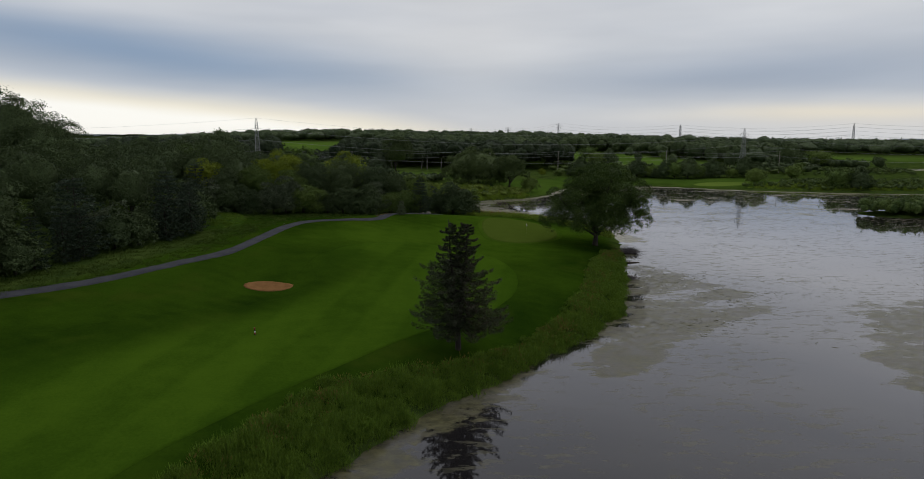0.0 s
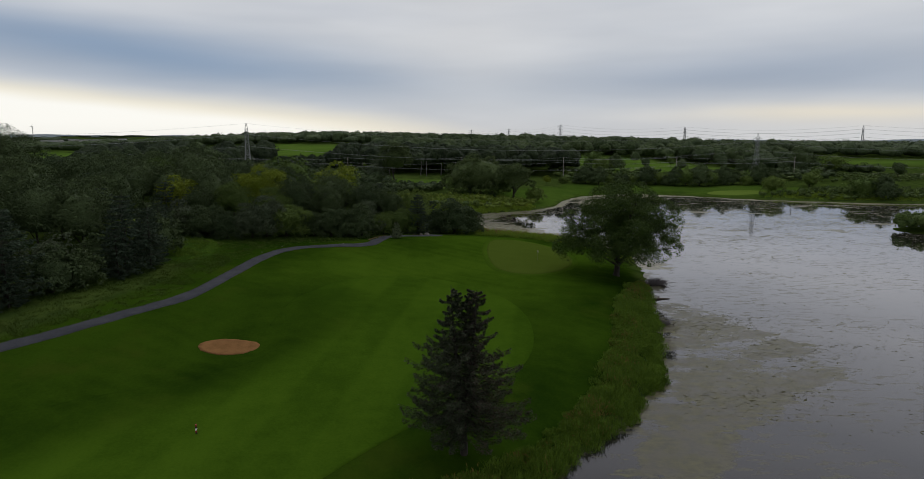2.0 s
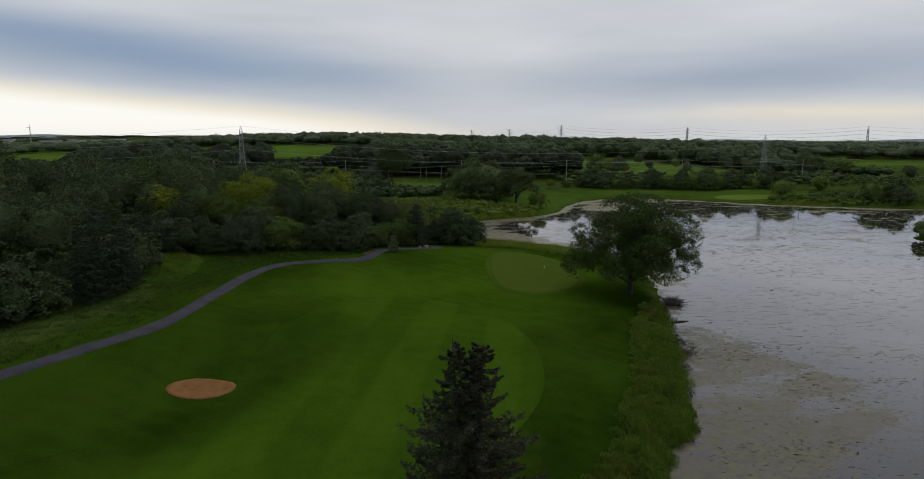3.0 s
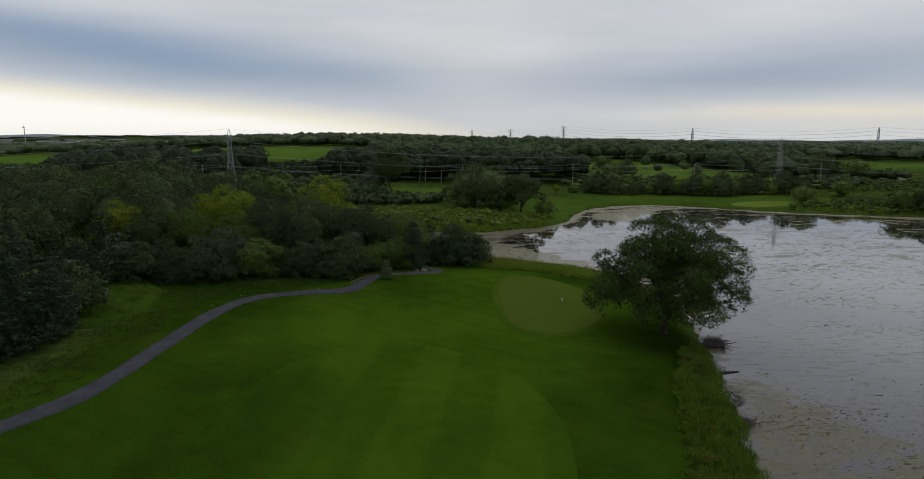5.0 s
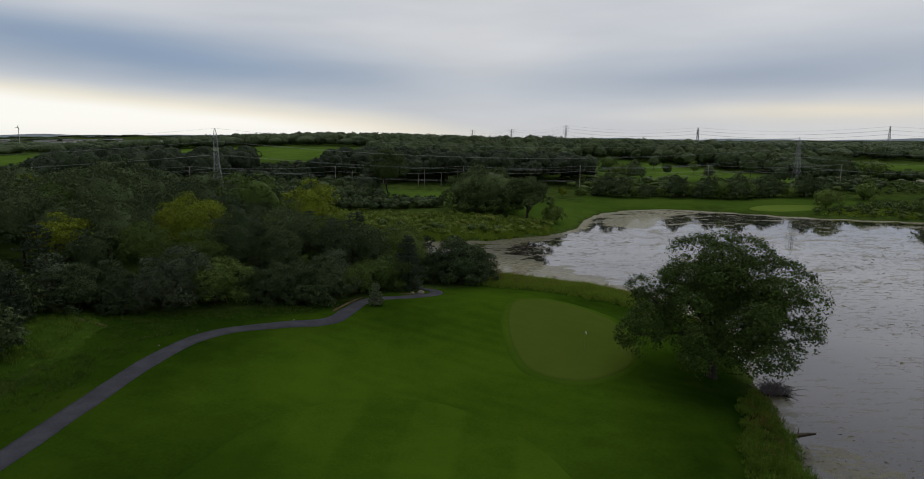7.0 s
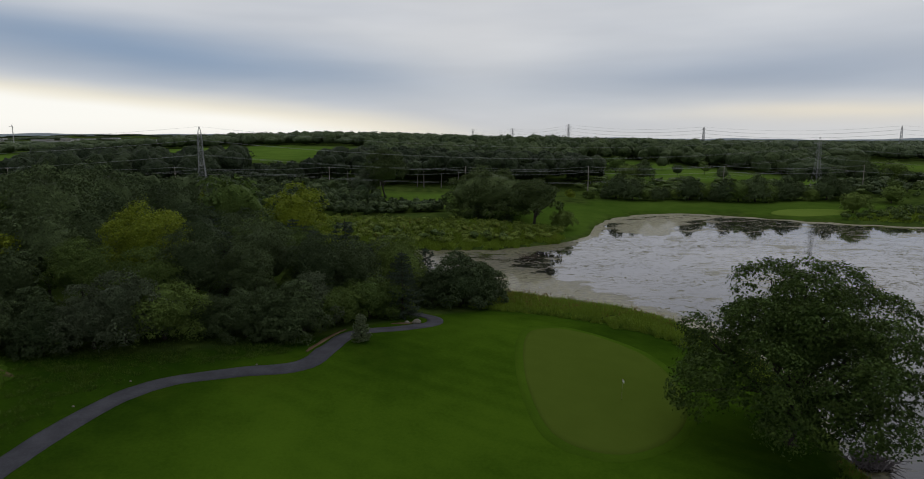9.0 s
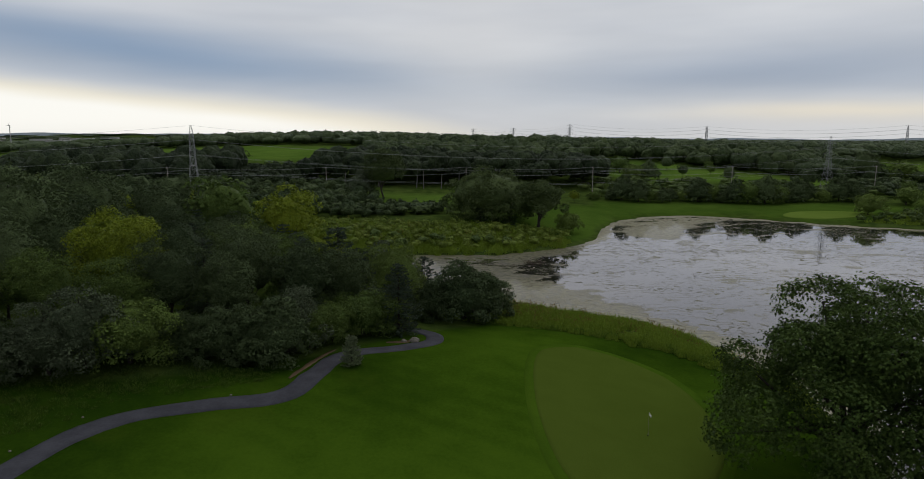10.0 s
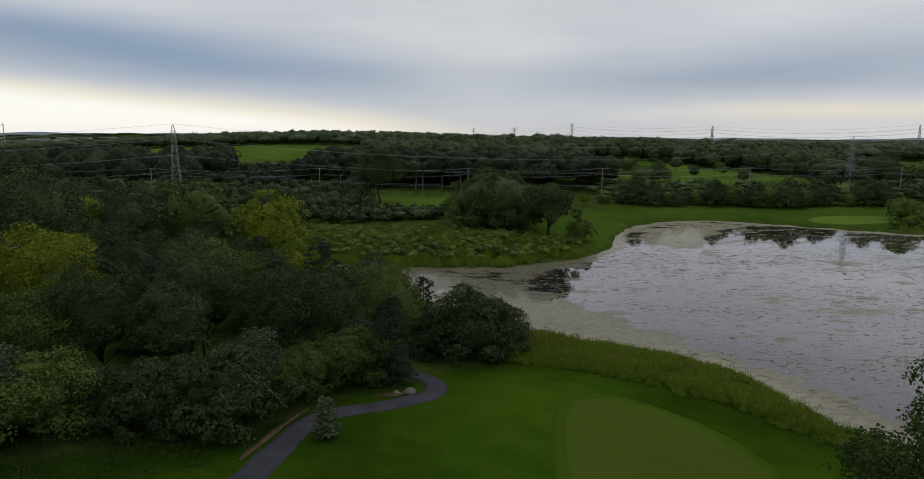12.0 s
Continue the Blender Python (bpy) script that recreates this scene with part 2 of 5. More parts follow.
M_STEEL = plain("galvanised_steel", (0.20, 0.21, 0.22), (0.34, 0.35, 0.36), 0.6, 0.55, 0.6)
M_WIRE = plain("aluminium_cable", (0.22, 0.23, 0.24), (0.34, 0.35, 0.36), 0.5, 0.5, 0.4)
M_POLE = plain("weathered_pole_wood", (0.20, 0.18, 0.16), (0.36, 0.33, 0.30), 0.8, 0.9)
M_WHITE = plain("white_paint", (0.68, 0.68, 0.66), (0.82, 0.82, 0.80), 6.0, 0.5)
M_RED = plain("red_paint", (0.20, 0.025, 0.02), (0.32, 0.045, 0.03), 6.0, 0.5)
M_DARK = plain("dark_paint", (0.012, 0.012, 0.013), (0.03, 0.03, 0.03), 6.0, 0.5)
M_STONE = plain("pale_stone", (0.09, 0.08, 0.065), (0.20, 0.185, 0.16), 1.8, 0.9)
M_SHED = plain("pale_cladding", (0.30, 0.30, 0.30), (0.45, 0.45, 0.44), 0.05, 0.7)
# blue-grey of distance haze, painted as the hills' base colour
M_HILLS = plain("hazed_hills", (0.20, 0.24, 0.27), (0.26, 0.30, 0.33), 0.01, 0.95, spec=0.0)
M_WOOD_DEAD = plain("drift_wood", (0.035, 0.026, 0.018), (0.09, 0.07, 0.05), 1.5, 0.95)
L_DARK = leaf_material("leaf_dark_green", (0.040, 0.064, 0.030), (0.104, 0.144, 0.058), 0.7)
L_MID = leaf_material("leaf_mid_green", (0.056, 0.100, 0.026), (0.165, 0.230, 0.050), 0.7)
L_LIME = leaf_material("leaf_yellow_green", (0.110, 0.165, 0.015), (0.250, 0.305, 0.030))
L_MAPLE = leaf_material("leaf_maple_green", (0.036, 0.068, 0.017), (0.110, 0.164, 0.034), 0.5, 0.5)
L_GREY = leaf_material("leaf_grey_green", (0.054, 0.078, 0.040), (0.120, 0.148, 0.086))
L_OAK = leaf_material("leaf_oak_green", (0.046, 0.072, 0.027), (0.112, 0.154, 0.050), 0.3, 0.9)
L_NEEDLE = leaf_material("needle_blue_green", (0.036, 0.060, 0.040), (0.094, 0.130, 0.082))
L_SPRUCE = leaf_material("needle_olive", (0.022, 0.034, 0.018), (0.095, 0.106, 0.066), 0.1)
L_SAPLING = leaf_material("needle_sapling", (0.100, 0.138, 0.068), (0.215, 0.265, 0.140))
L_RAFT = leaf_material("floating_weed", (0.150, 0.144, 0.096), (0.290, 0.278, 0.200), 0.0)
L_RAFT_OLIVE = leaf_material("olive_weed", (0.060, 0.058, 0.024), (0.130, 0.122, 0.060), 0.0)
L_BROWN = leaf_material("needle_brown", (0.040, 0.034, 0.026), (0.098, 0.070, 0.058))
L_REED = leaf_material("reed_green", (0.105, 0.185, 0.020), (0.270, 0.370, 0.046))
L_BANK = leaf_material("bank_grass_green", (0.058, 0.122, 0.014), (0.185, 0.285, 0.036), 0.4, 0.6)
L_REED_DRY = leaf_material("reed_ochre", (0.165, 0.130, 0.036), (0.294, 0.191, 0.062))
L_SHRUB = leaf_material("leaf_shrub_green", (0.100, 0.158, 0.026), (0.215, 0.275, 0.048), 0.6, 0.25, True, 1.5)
# far woods: haze is mixed into the leaf colour, paler, greyer and flatter
L_FAR = leaf_material("leaf_far_hazed", (0.062, 0.092, 0.048), (0.108, 0.146, 0.066), 0.75, 0.06, True, 0.34)
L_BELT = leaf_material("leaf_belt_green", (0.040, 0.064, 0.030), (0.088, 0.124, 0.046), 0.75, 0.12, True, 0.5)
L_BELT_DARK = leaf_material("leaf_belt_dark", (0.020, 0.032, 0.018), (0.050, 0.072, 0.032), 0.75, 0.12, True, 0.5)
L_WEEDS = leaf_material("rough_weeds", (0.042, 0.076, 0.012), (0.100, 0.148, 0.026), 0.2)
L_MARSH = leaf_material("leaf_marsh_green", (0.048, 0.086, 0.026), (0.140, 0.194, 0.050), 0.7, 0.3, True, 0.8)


# ---- the plan: shore, heights ----
SHORE = [(-110, -160), (-60, -80), (-38, -10), (-18, 27), (-10, 40), (-6, 47), (-1, 53), (7, 62), (16.4, 72.4), (21, 81.3), (24.8, 93.2), (27.8, 105.2),
         (31.2, 118), (33.8, 130), (37, 142), (37, 153), (34.2, 164.5), (31, 172.8), (25.4, 179), (17, 184.4), (6, 190.4), (-2, 200), (-12, 212),
         (-30, 226), (-44, 233), (-36, 243), (-16, 240), (6, 239), (21, 247), (32, 257), (38, 267), (43, 285), (52, 303), (66, 315),
         (84, 321), (104, 310), (130, 291), (158, 279), (192, 269), (260, 262), (420, 230), (700, 60), (700, -160)]
PONDS = [(328, 494, 62, 34)]       # x, y, half width, half depth
ISLET = (166, 195, 40, 13)


def smooth(e0, e1, v):
    t = np.clip((v - e0) / (e1 - e0), 0, 1)
    return t * t * (3 - 2 * t)


def poly_distance(x, y, poly, closed=True):
    """Distance to the outline, positive inside."""
    best = np.full(x.shape, 1e9)
    inside = np.zeros(x.shape, bool)
    n = len(poly)
    for i in range(n if closed else n - 1):
        (ax, ay), (bx, by) = poly[i], poly[(i + 1) % n]
        dx, dy = bx - ax, by - ay
        s = np.clip(((x - ax) * dx + (y - ay) * dy) / (dx * dx + dy * dy), 0, 1)
        best = np.minimum(best, np.hypot(x - ax - s * dx, y - ay - s * dy))
        if dy:
            inside ^= ((ay > y) != (by > y)) & (x < ax + (y - ay) / dy * dx)
    return np.where(inside, best, -best) if closed else best


def wave(x, y, s, seed=0.0):
    """Cheap smooth unevenness between -1 and 1."""
    return (np.sin(x / s + 1.7 * np.sin(y / s * 0.8 + seed)) + np.sin(y / s * 1.13 + 1.3 * np.sin(x / s * 0.7 + 2 * seed) + seed)) / 2


def land(x, y):
    """Distance from the water's edge, positive on land."""
    d = -poly_distance(x, y, SHORE) + 0.6 * wave(x, y, 3.4) + 0.4 * wave(x, y, 0.8, 2.0)
    cx, cy, rx, ry = ISLET
    d = np.maximum(d, (1 - np.hypot((x - cx) / rx, (y - cy) / ry)) * ry)
    for cx, cy, rx, ry in PONDS:
        d = np.minimum(d, (np.hypot((x - cx) / rx, (y - cy) / ry) - 1) * ry)
    return d


def bump(x, y, cx, cy, h, sx, sy=None):
    return h * np.exp(-((x - cx) / sx) ** 2 / 2 - ((y - cy) / (sy or sx)) ** 2 / 2)


def height(x, y):
    x, y = np.asarray(x, float), np.asarray(y, float)
    d = land(x, y)
    near = np.interp(d, [-40, -6, 0, 0.6, 3, 6, 10, 25, 45, 58, 75, 130], [-3, -1.2, -0.08, 0.45, 1.0, 1.6, 2.0, 3.0, 4.6, 6.0, 6.6, 10.5])
    far = np.interp(d, [-40, -6, 0, 0.6, 20, 60, 120], [-3, -1.2, -0.08, 0.4, 1.6, 2.6, 4.0])
    w = smooth(212, 245, y) * smooth(-400, -60, x) + smooth(60, 90, x) * (1 - smooth(212, 245, y))
    w = np.clip(np.maximum(w, smooth(240, 330, y)), 0, 1)
    h = near * (1 - w) + far * w
    dry = smooth(2, 14, d)
    h = h + dry * (bump(x, y, -11, 151, 0.9, 14) + bump(x, y, -36, 88, 0.5, 9) + 0.22 * wave(x, y, 9.0, 1.0) + 0.5 * wave(x, y, 31.0, 0.5))
    h = h - bump(x, y, -27, 83, 0.55, 4.2, 3.0)
    back = smooth(380, 520, y)
    h = h + back * (0.0068 * np.maximum(y - 400, 0) * (1 - 0.75 * smooth(300, 1500, x)) + 2 * wave(x, y, 140.0))
    h = h + dry * (bump(x, y, -190, 1050, 17, 200, 210) + bump(x, y, 95, 650, 8.5, 170, 130) + bump(x, y, 600, 1000, 1, 330, 260)
                   + bump(x, y, -2600, 4600, 26, 1500, 900) + bump(x, y, -200, 700, 9, 170, 130) + bump(x, y, -250, 420, 3, 150, 90) + bump(x, y, -105, 195, 3.0, 38, 60) + bump(x, y, -97, 135, 2.0, 14))
    return h


def height_at(x, y):
    return float(height(np.array([x]), np.array([y]))[0])


# ---- mesh helpers ----
def mesh_from(name, verts, quads=None, tris=None, mats=(), index=None, smooth_faces=False):
    """A mesh from arrays of points and of faces."""
    verts = np.asarray(verts, np.float32)
    me = bpy.data.meshes.new(name)
    loops, starts = [], []
    at = 0
    for faces, n in ((quads, 4), (tris, 3)):
        if faces is not None and len(faces):
            faces = np.asarray(faces, np.int32)
            loops.append(faces.ravel())
            starts.append(at + np.arange(len(faces), dtype=np.int32) * n)
            at += faces.size
    loops, starts = np.concatenate(loops), np.concatenate(starts)
    me.vertices.add(len(verts))
    me.vertices.foreach_set("co", verts.ravel())
    me.loops.add(len(loops))
    me.loops.foreach_set("vertex_index", loops)
    me.polygons.add(len(starts))
    me.polygons.foreach_set("loop_start", starts)
    for m in mats:
        me.materials.append(m)
    if index is not None:
        me.polygons.foreach_set("material_index", np.asarray(index, np.int32))
    me.polygons.foreach_set("use_smooth", np.full(len(starts), smooth_faces))
    me.update(calc_edges=True)
    return me


def thing(name, label, category, at=(0, 0, 0), turn=0.0, size=1.0, group="", kind=""):
    ob = new(name)
    ob.empty_display_size = 0.3
    ob.matrix_basis = Matrix.LocRotScale(at, Euler((0, 0, turn)), (size, size, size))
    return tagged(ob, label, category, group, kind)


def part(name, me, parent, label=""):
    ob = new(name, me)
    ob.parent = parent
    return tagged(ob, label)


def tubes(lines, sides=6):
    """Tapered tubes along lines of (point, radius)."""
    verts, quads, base = [], [], 0
    ring = np.arange(sides) * 2 * np.pi / sides
    for line in lines:
        pts = np.array([p for p, r in line], float)
        for i, (p, r) in enumerate(line):
            way = pts[min(i + 1, len(pts) - 1)] - pts[max(i - 1, 0)]
            way = way / (np.linalg.norm(way) + 1e-9)
            ref = np.array((1.0, 0, 0)) if abs(way[2]) > 0.8 else np.array((0, 0, 1.0))
            a = np.cross(way, ref)
            a /= np.linalg.norm(a)
            b = np.cross(way, a)
            verts.append(np.array(p) + r * (np.cos(ring)[:, None] * a + np.sin(ring)[:, None] * b))
        n = len(line)
        i, j = np.meshgrid(np.arange(n - 1), np.arange(sides), indexing="ij")
        j2 = (j + 1) % sides
        quads.append(np.stack([base + i * sides + j, base + i * sides + j2, base + (i + 1) * sides + j2, base + (i + 1) * sides + j], -1).reshape(-1, 4))
        base += n * sides
    return np.concatenate(verts), np.concatenate(quads)


def leaves(rng, pos, normal, length, width):
    """One rhombic leaf spray at each point, facing about along its normal."""
    n = len(pos)
    normal = normal / (np.linalg.norm(normal, axis=1, keepdims=True) + 1e-9)
    r = rng.normal(size=(n, 3))
    a = np.cross(normal, r)
    a /= np.linalg.norm(a, axis=1, keepdims=True) + 1e-9
    b = np.cross(normal, a)
    ln = (length * rng.uniform(0.6, 1.35, n))[:, None]
    wd = (width * rng.uniform(0.6, 1.35, n))[:, None]
    fold = normal * ln * 0.18
    verts = np.stack([pos - a * ln / 2 - fold, pos - b * wd / 2, pos + a * ln / 2 - fold, pos + b * wd / 2], 1).reshape(-1, 3)
    return verts, np.arange(4 * n, dtype=np.int32).reshape(-1, 4)


def sphere_dirs(rng, n):
    v = rng.normal(size=(n, 3))
    return v / np.linalg.norm(v, axis=1, keepdims=True)


def ball(subdivisions):
    bm = bmesh.new()
    bmesh.ops.create_icosphere(bm, subdivisions=subdivisions, radius=1.0)
    v = np.array([p.co[:] for p in bm.verts])
    f = np.array([[q.index for q in p.verts] for p in bm.faces], np.int32)
    bm.free()
    return v, f


BALLS = (ball(2), ball(3))


def billow(rng, centre, radii, ways, fine=0, deep=0.42):
    """The closed inner mass of a crown: one rounded body that swells towards each of its boughs."""
    bv, bf = BALLS[fine]
    ways = ways / (np.linalg.norm(ways, axis=1, keepdims=True) + 1e-9)
    near = np.max(bv @ ways.T, axis=1)
    r = 1 - deep + deep * smooth(0.62, 0.97, near) + rng.uniform(-0.11, 0.11, len(bv))
    return np.asarray(centre) + bv * r[:, None] * np.asarray(radii), bf


def crown_cloud(rng, H, R, low, lobes, count, leaf, belly=0.45, puff=(0.24, 0.42), per=24, core=0.68, fine=0, flat=0.72, inner=0.50):
    """Leaves of a broad crown: lobes set with rounded clumps of leaves, dark gaps between them. low: height at which it begins; belly: how far up it is widest; per: leaves in a clump."""
    mid = low + belly * (H - low)
    d = sphere_dirs(rng, lobes)
    d[:, 2] = np.where(d[:, 2] < -0.5, -d[:, 2], d[:, 2])
    reach = rng.uniform(inner, 0.86, lobes)[:, None]
    half = np.where(d[:, 2] > 0, H - mid, mid - low)
    cen = d * reach * np.stack([half * 0 + R, half * 0 + R, half], -1) + np.array((0, 0, mid))
    rad = rng.uniform(*puff, lobes) * min(R, (H - low) * 0.6)
    squash = rng.uniform(0.8, 1.15, (lobes, 3)) * np.array((1, 1, 0.8))
    want = max(1, count // per)
    n = want * 3
    pick = rng.choice(lobes, n, p=rad ** 2 / np.sum(rad ** 2))
    out = (cen - np.array((0, 0, mid - (H - low) * 0.25)))[pick]
    out = out / (np.linalg.norm(out, axis=1, keepdims=True) + 1e-9)
    v = sphere_dirs(rng, n) + out * 0.5 + np.array((0, 0, 0.25))
    v /= np.linalg.norm(v, axis=1, keepdims=True)
    pos = cen[pick] + v * rad[pick][:, None] * squash[pick] * rng.uniform(0.66, 0.95, n)[:, None]
    free = np.ones(n, bool)
    for c, r, q in zip(cen, rad, squash):
        free &= np.linalg.norm((pos - c) / q, axis=1) > r * 0.60
    pos, v, r = pos[free][:want], v[free][:want], rad[pick][free][:want]
    m = len(pos)
    clump = r * rng.uniform(0.38, 0.68, m)
    w = sphere_dirs(rng, m * per).reshape(m, per, 3) + v[:, None] * 0.7 + np.array((0, 0, 0.35))
    w /= np.linalg.norm(w, axis=2, keepdims=True)
    reach = clump[:, None] * (1.05 - 0.5 * rng.uniform(0, 1, (m, per)) ** 1.6)
    reach = reach + leaf * 0.9 * (rng.uniform(0, 1, (m, per)) < 0.14)
    spots = (pos[:, None] + w * reach[..., None] * np.array((1, 1, flat))).reshape(-1, 3)
    nor = w.reshape(-1, 3) + rng.normal(size=spots.shape) * 0.34 + np.array((0, 0, 0.3))
    verts, quads = leaves(rng, spots, nor, leaf, leaf * 0.72)
    up = (H - low) * 0.5
    cv, cf = billow(rng, (0, 0, low + up), (R * core, R * core, up * min(1, core * 1.05)), (cen - np.array((0, 0, low + up))) / np.array((R, R, up)), fine)
    return np.concatenate([verts, cv]), quads, cf + len(verts), cen


def broad_tree(seed, H, R, low, lobes, count, leaf, trunk=0.22, mats=(None, None), belly=0.45, puff=(0.24, 0.42), limbs=12, fork=None, core=0.62, per=24, fine=0, flat=0.72, inner=0.50):
    """Trunk with limbs, and crown: two meshes of a broad-leaved tree."""
    rng = np.random.default_rng(seed)
    v, q, f, cen = crown_cloud(rng, H, R, low, lobes, count, leaf, belly, puff, per, core, fine, flat, inner)
    crown = mesh_from("crown", v, q, f, mats=[mats[1]], smooth_faces=True)
    fork = fork or max(low * 0.9, H * 0.14)
    lean = rng.normal(size=2) * 0.03 * H
    lines = [[((0, 0, -0.4), trunk * 1.5), ((0, 0, 0.25), trunk * 1.1), ((lean[0] * 0.4, lean[1] * 0.4, fork), trunk * 0.85), ((lean[0], lean[1], (fork + H) / 2), trunk * 0.45),
              ((lean[0] * 1.4, lean[1] * 1.4, H * 0.86), trunk * 0.12)]]
    for i in range(min(lobes, limbs)):
        c = cen[i]
        s = np.array((lean[0] * 0.4, lean[1] * 0.4, fork + rng.uniform(0, 0.25) * (H - fork)))
        m = s * 0.5 + c * 0.5 + np.array((0, 0, 0.06 * H * rng.uniform(-0.5, 1)))
        lines.append([(s, trunk * 0.5), (m, trunk * 0.3), (c, trunk * 0.1)])
    v, q = tubes(lines)
    return mesh_from("trunk", v, q, mats=[mats[0]], smooth_faces=True), crown


def conifer_tree(seed, H, R, low, whorls, per, sprays, leaf, trunk=0.16, mats=(None, None), tops=1, droop=0.25, ragged=0.2, taper=0.8, upturn=0.12, brown=None):
    """A conifer: whorls of drooping branches set with needle sprays."""
    rng = np.random.default_rng(seed)
    lines, pos, nor = [], [], []
    stems = []
    for s in range(tops):
        off = (s - (tops - 1) / 2) * 0.30 * R
        stems.append((off, H * (1 - 0.03 * s)))
        lines.append([((0, 0, -0.3), trunk * 1.35), ((0, 0, low), trunk), ((off * 0.5, 0, H * 0.45), trunk * 0.7), ((off, 0, H * 0.75), trunk * 0.4), ((off * 1.2, 0, stems[-1][1]), 0.02)])
    for w in range(whorls):
        f = (w + rng.uniform(-0.3, 0.3)) / whorls
        z = low + max(f, 0) * (H - low) * 0.985
        g = (z - low) / (H - low)
        reach = R * ((1 - g) ** taper * 0.93 + 0.07) * (0.75 + 0.25 * min(1, g / 0.12))
        for b in range(per):
            off, top = stems[rng.integers(tops)]
            x0 = off * min(1, z / (0.75 * H))
            a = (b + rng.uniform(-0.45, 0.45)) / per * 2 * np.pi + w * 0.9
            L = reach * rng.uniform(1 - ragged, 1 + 0.35 * ragged)
            if tops > 1 and g > 0.6:
                L *= 0.62
            way = np.array((np.cos(a), np.sin(a), 0))
            root = np.array((x0, 0, z + rng.uniform(-0.1, 0.1)))
            sag = droop * L * (1.2 - 0.9 * g)
            t3 = np.array((0, 0.35, 0.7, 1.0))
            pts = [root + way * L * t + np.array((0, 0, -sag * t ** 1.3 + upturn * L * t ** 4)) for t in t3]
            lines.append([(p, max(0.012, trunk * 0.22 * (1 - t) * (1 - 0.6 * g))) for p, t in zip(pts, t3)])
            n = max(4, int(sprays * (0.35 + 0.65 * L / R)))
            t = rng.uniform(0.08, 1.02, n) ** 0.65
            side = np.array((-way[1], way[0], 0))
            spread = (0.17 * L * (1.05 - t) + 0.08) * rng.uniform(-1, 1, n)
            p = root + way * (L * t)[:, None] + side * spread[:, None]
            p[:, 2] += -sag * t ** 1.3 + upturn * L * t ** 4 - rng.uniform(0, 0.16, n) * (0.6 + 0.4 * L)
            pos.append(p)
            nor.append(np.array((0, 0, 1.0)) + side * rng.normal(0, 0.5, n)[:, None] + way * rng.normal(0.2, 0.4, n)[:, None])
    v, q = leaves(rng, np.concatenate(pos), np.concatenate(nor), leaf, leaf * 0.5)
    if brown:
        x = v[::4, 0]
        crown = mesh_from("crown", v, q, mats=[mats[1], brown], index=rng.uniform(size=len(x)) < 0.06 + 0.34 * smooth(-0.3, 1.2, x))
    else:
        crown = mesh_from("crown", v, q, mats=[mats[1]])
    v, q = tubes(lines, 5 if whorls > 20 else 3)
    return mesh_from("trunk", v, q, mats=[mats[0]], smooth_faces=True), crown


def plant(kind, meshes, x, y, label, category="tree", size=1.0, turn=0.0, group="", sink=0.0, crown_label="", z=None):
    """One tree or shrub that stands on the ground."""
    z = height_at(x, y) if z is None else z
    ob = thing(kind, label, category, (x, y, z - sink), turn, size, group)
    part("trunk", meshes[0], ob)
    part("crown", meshes[1], ob, crown_label)
    return ob


# ---- ground ----
def axis(lo, hi, step, far_lo, far_hi, grow=1.16):
    mid = list(np.arange(lo, hi + step / 2, step))
    s, left, right = step, [lo], [hi]
    while left[-1] > far_lo:
        s *= grow
        left.append(left[-1] - s)
    s = step
    while right[-1] < far_hi:
        s *= grow
        right.append(right[-1] + s)
    return np.array(left[:0:-1] + mid + right[1:])


PATH = [(-90, 38), (-70, 53), (-53.6, 69.6), (-46.4, 80), (-41.5, 88.5), (-37.2, 97.5), (-36.3, 110), (-35.9, 118), (-35.2, 124), (-33.8, 129.5), (-31, 133.2), (-26.3, 135.4), (-19.8, 137.8), (-17.7, 142.8),
        (-16.6, 148), (-14.6, 150.8), (-11, 152.6), (-8.6, 154.4), (-6.4, 157), (-6.4, 160.6), (-8.2, 163.2), (-15, 168)]
FAIRWAY = [(-24, 96), (-22.5, 104), (-19, 112), (-12, 117.5), (-4, 117.5), (3, 112.5), (7, 105), (8.5, 95), (7.2, 84), (2.5, 74), (-3.5, 68), (-9, 61), (-15.2, 51), (-21.5, 39), (-33, 15),
           (-60, 20), (-58, 36), (-46, 55), (-34, 68), (-24, 77), (-21, 86)]
GREEN = [(5.2, 131), (4.6, 140), (5.4, 150), (7.2, 156.5), (11, 159), (15.5, 157), (20.5, 151), (22, 143), (20.8, 135), (17, 128.5), (11.5, 125.2), (7, 126.8)]
COURSE = [(-75, -20), (-62, 40), (-58, 62), (-49, 84), (-45, 104), (-46, 124), (-56, 142), (-46, 139), (-34, 142), (-22, 146), (-14, 156), (-8, 164), (2, 172), (14, 172), (40, 150), (40, 60), (0, 0)]
CROPS = [[(78, 490), (100, 428), (168, 420), (184, 388), (222, 432), (182, 497), (144, 552), (119, 566), (92, 552)], [(-480, 560), (-90, 560), (-100, 730), (-250, 790), (-470, 760)],
         [(-380, 520), (-330, 600), (-440, 760), (-660, 1040), (-760, 1060), (-720, 700)], [(-90, 322), (10, 322), (10, 352), (-90, 356)], [(310, 540), (460, 555), (430, 600), (310, 585)]]
CLEARING = [(-57, 139), (-51, 137), (-46.5, 131.5), (-44.5, 126), (-46, 119), (-49, 116), (-54, 122)]
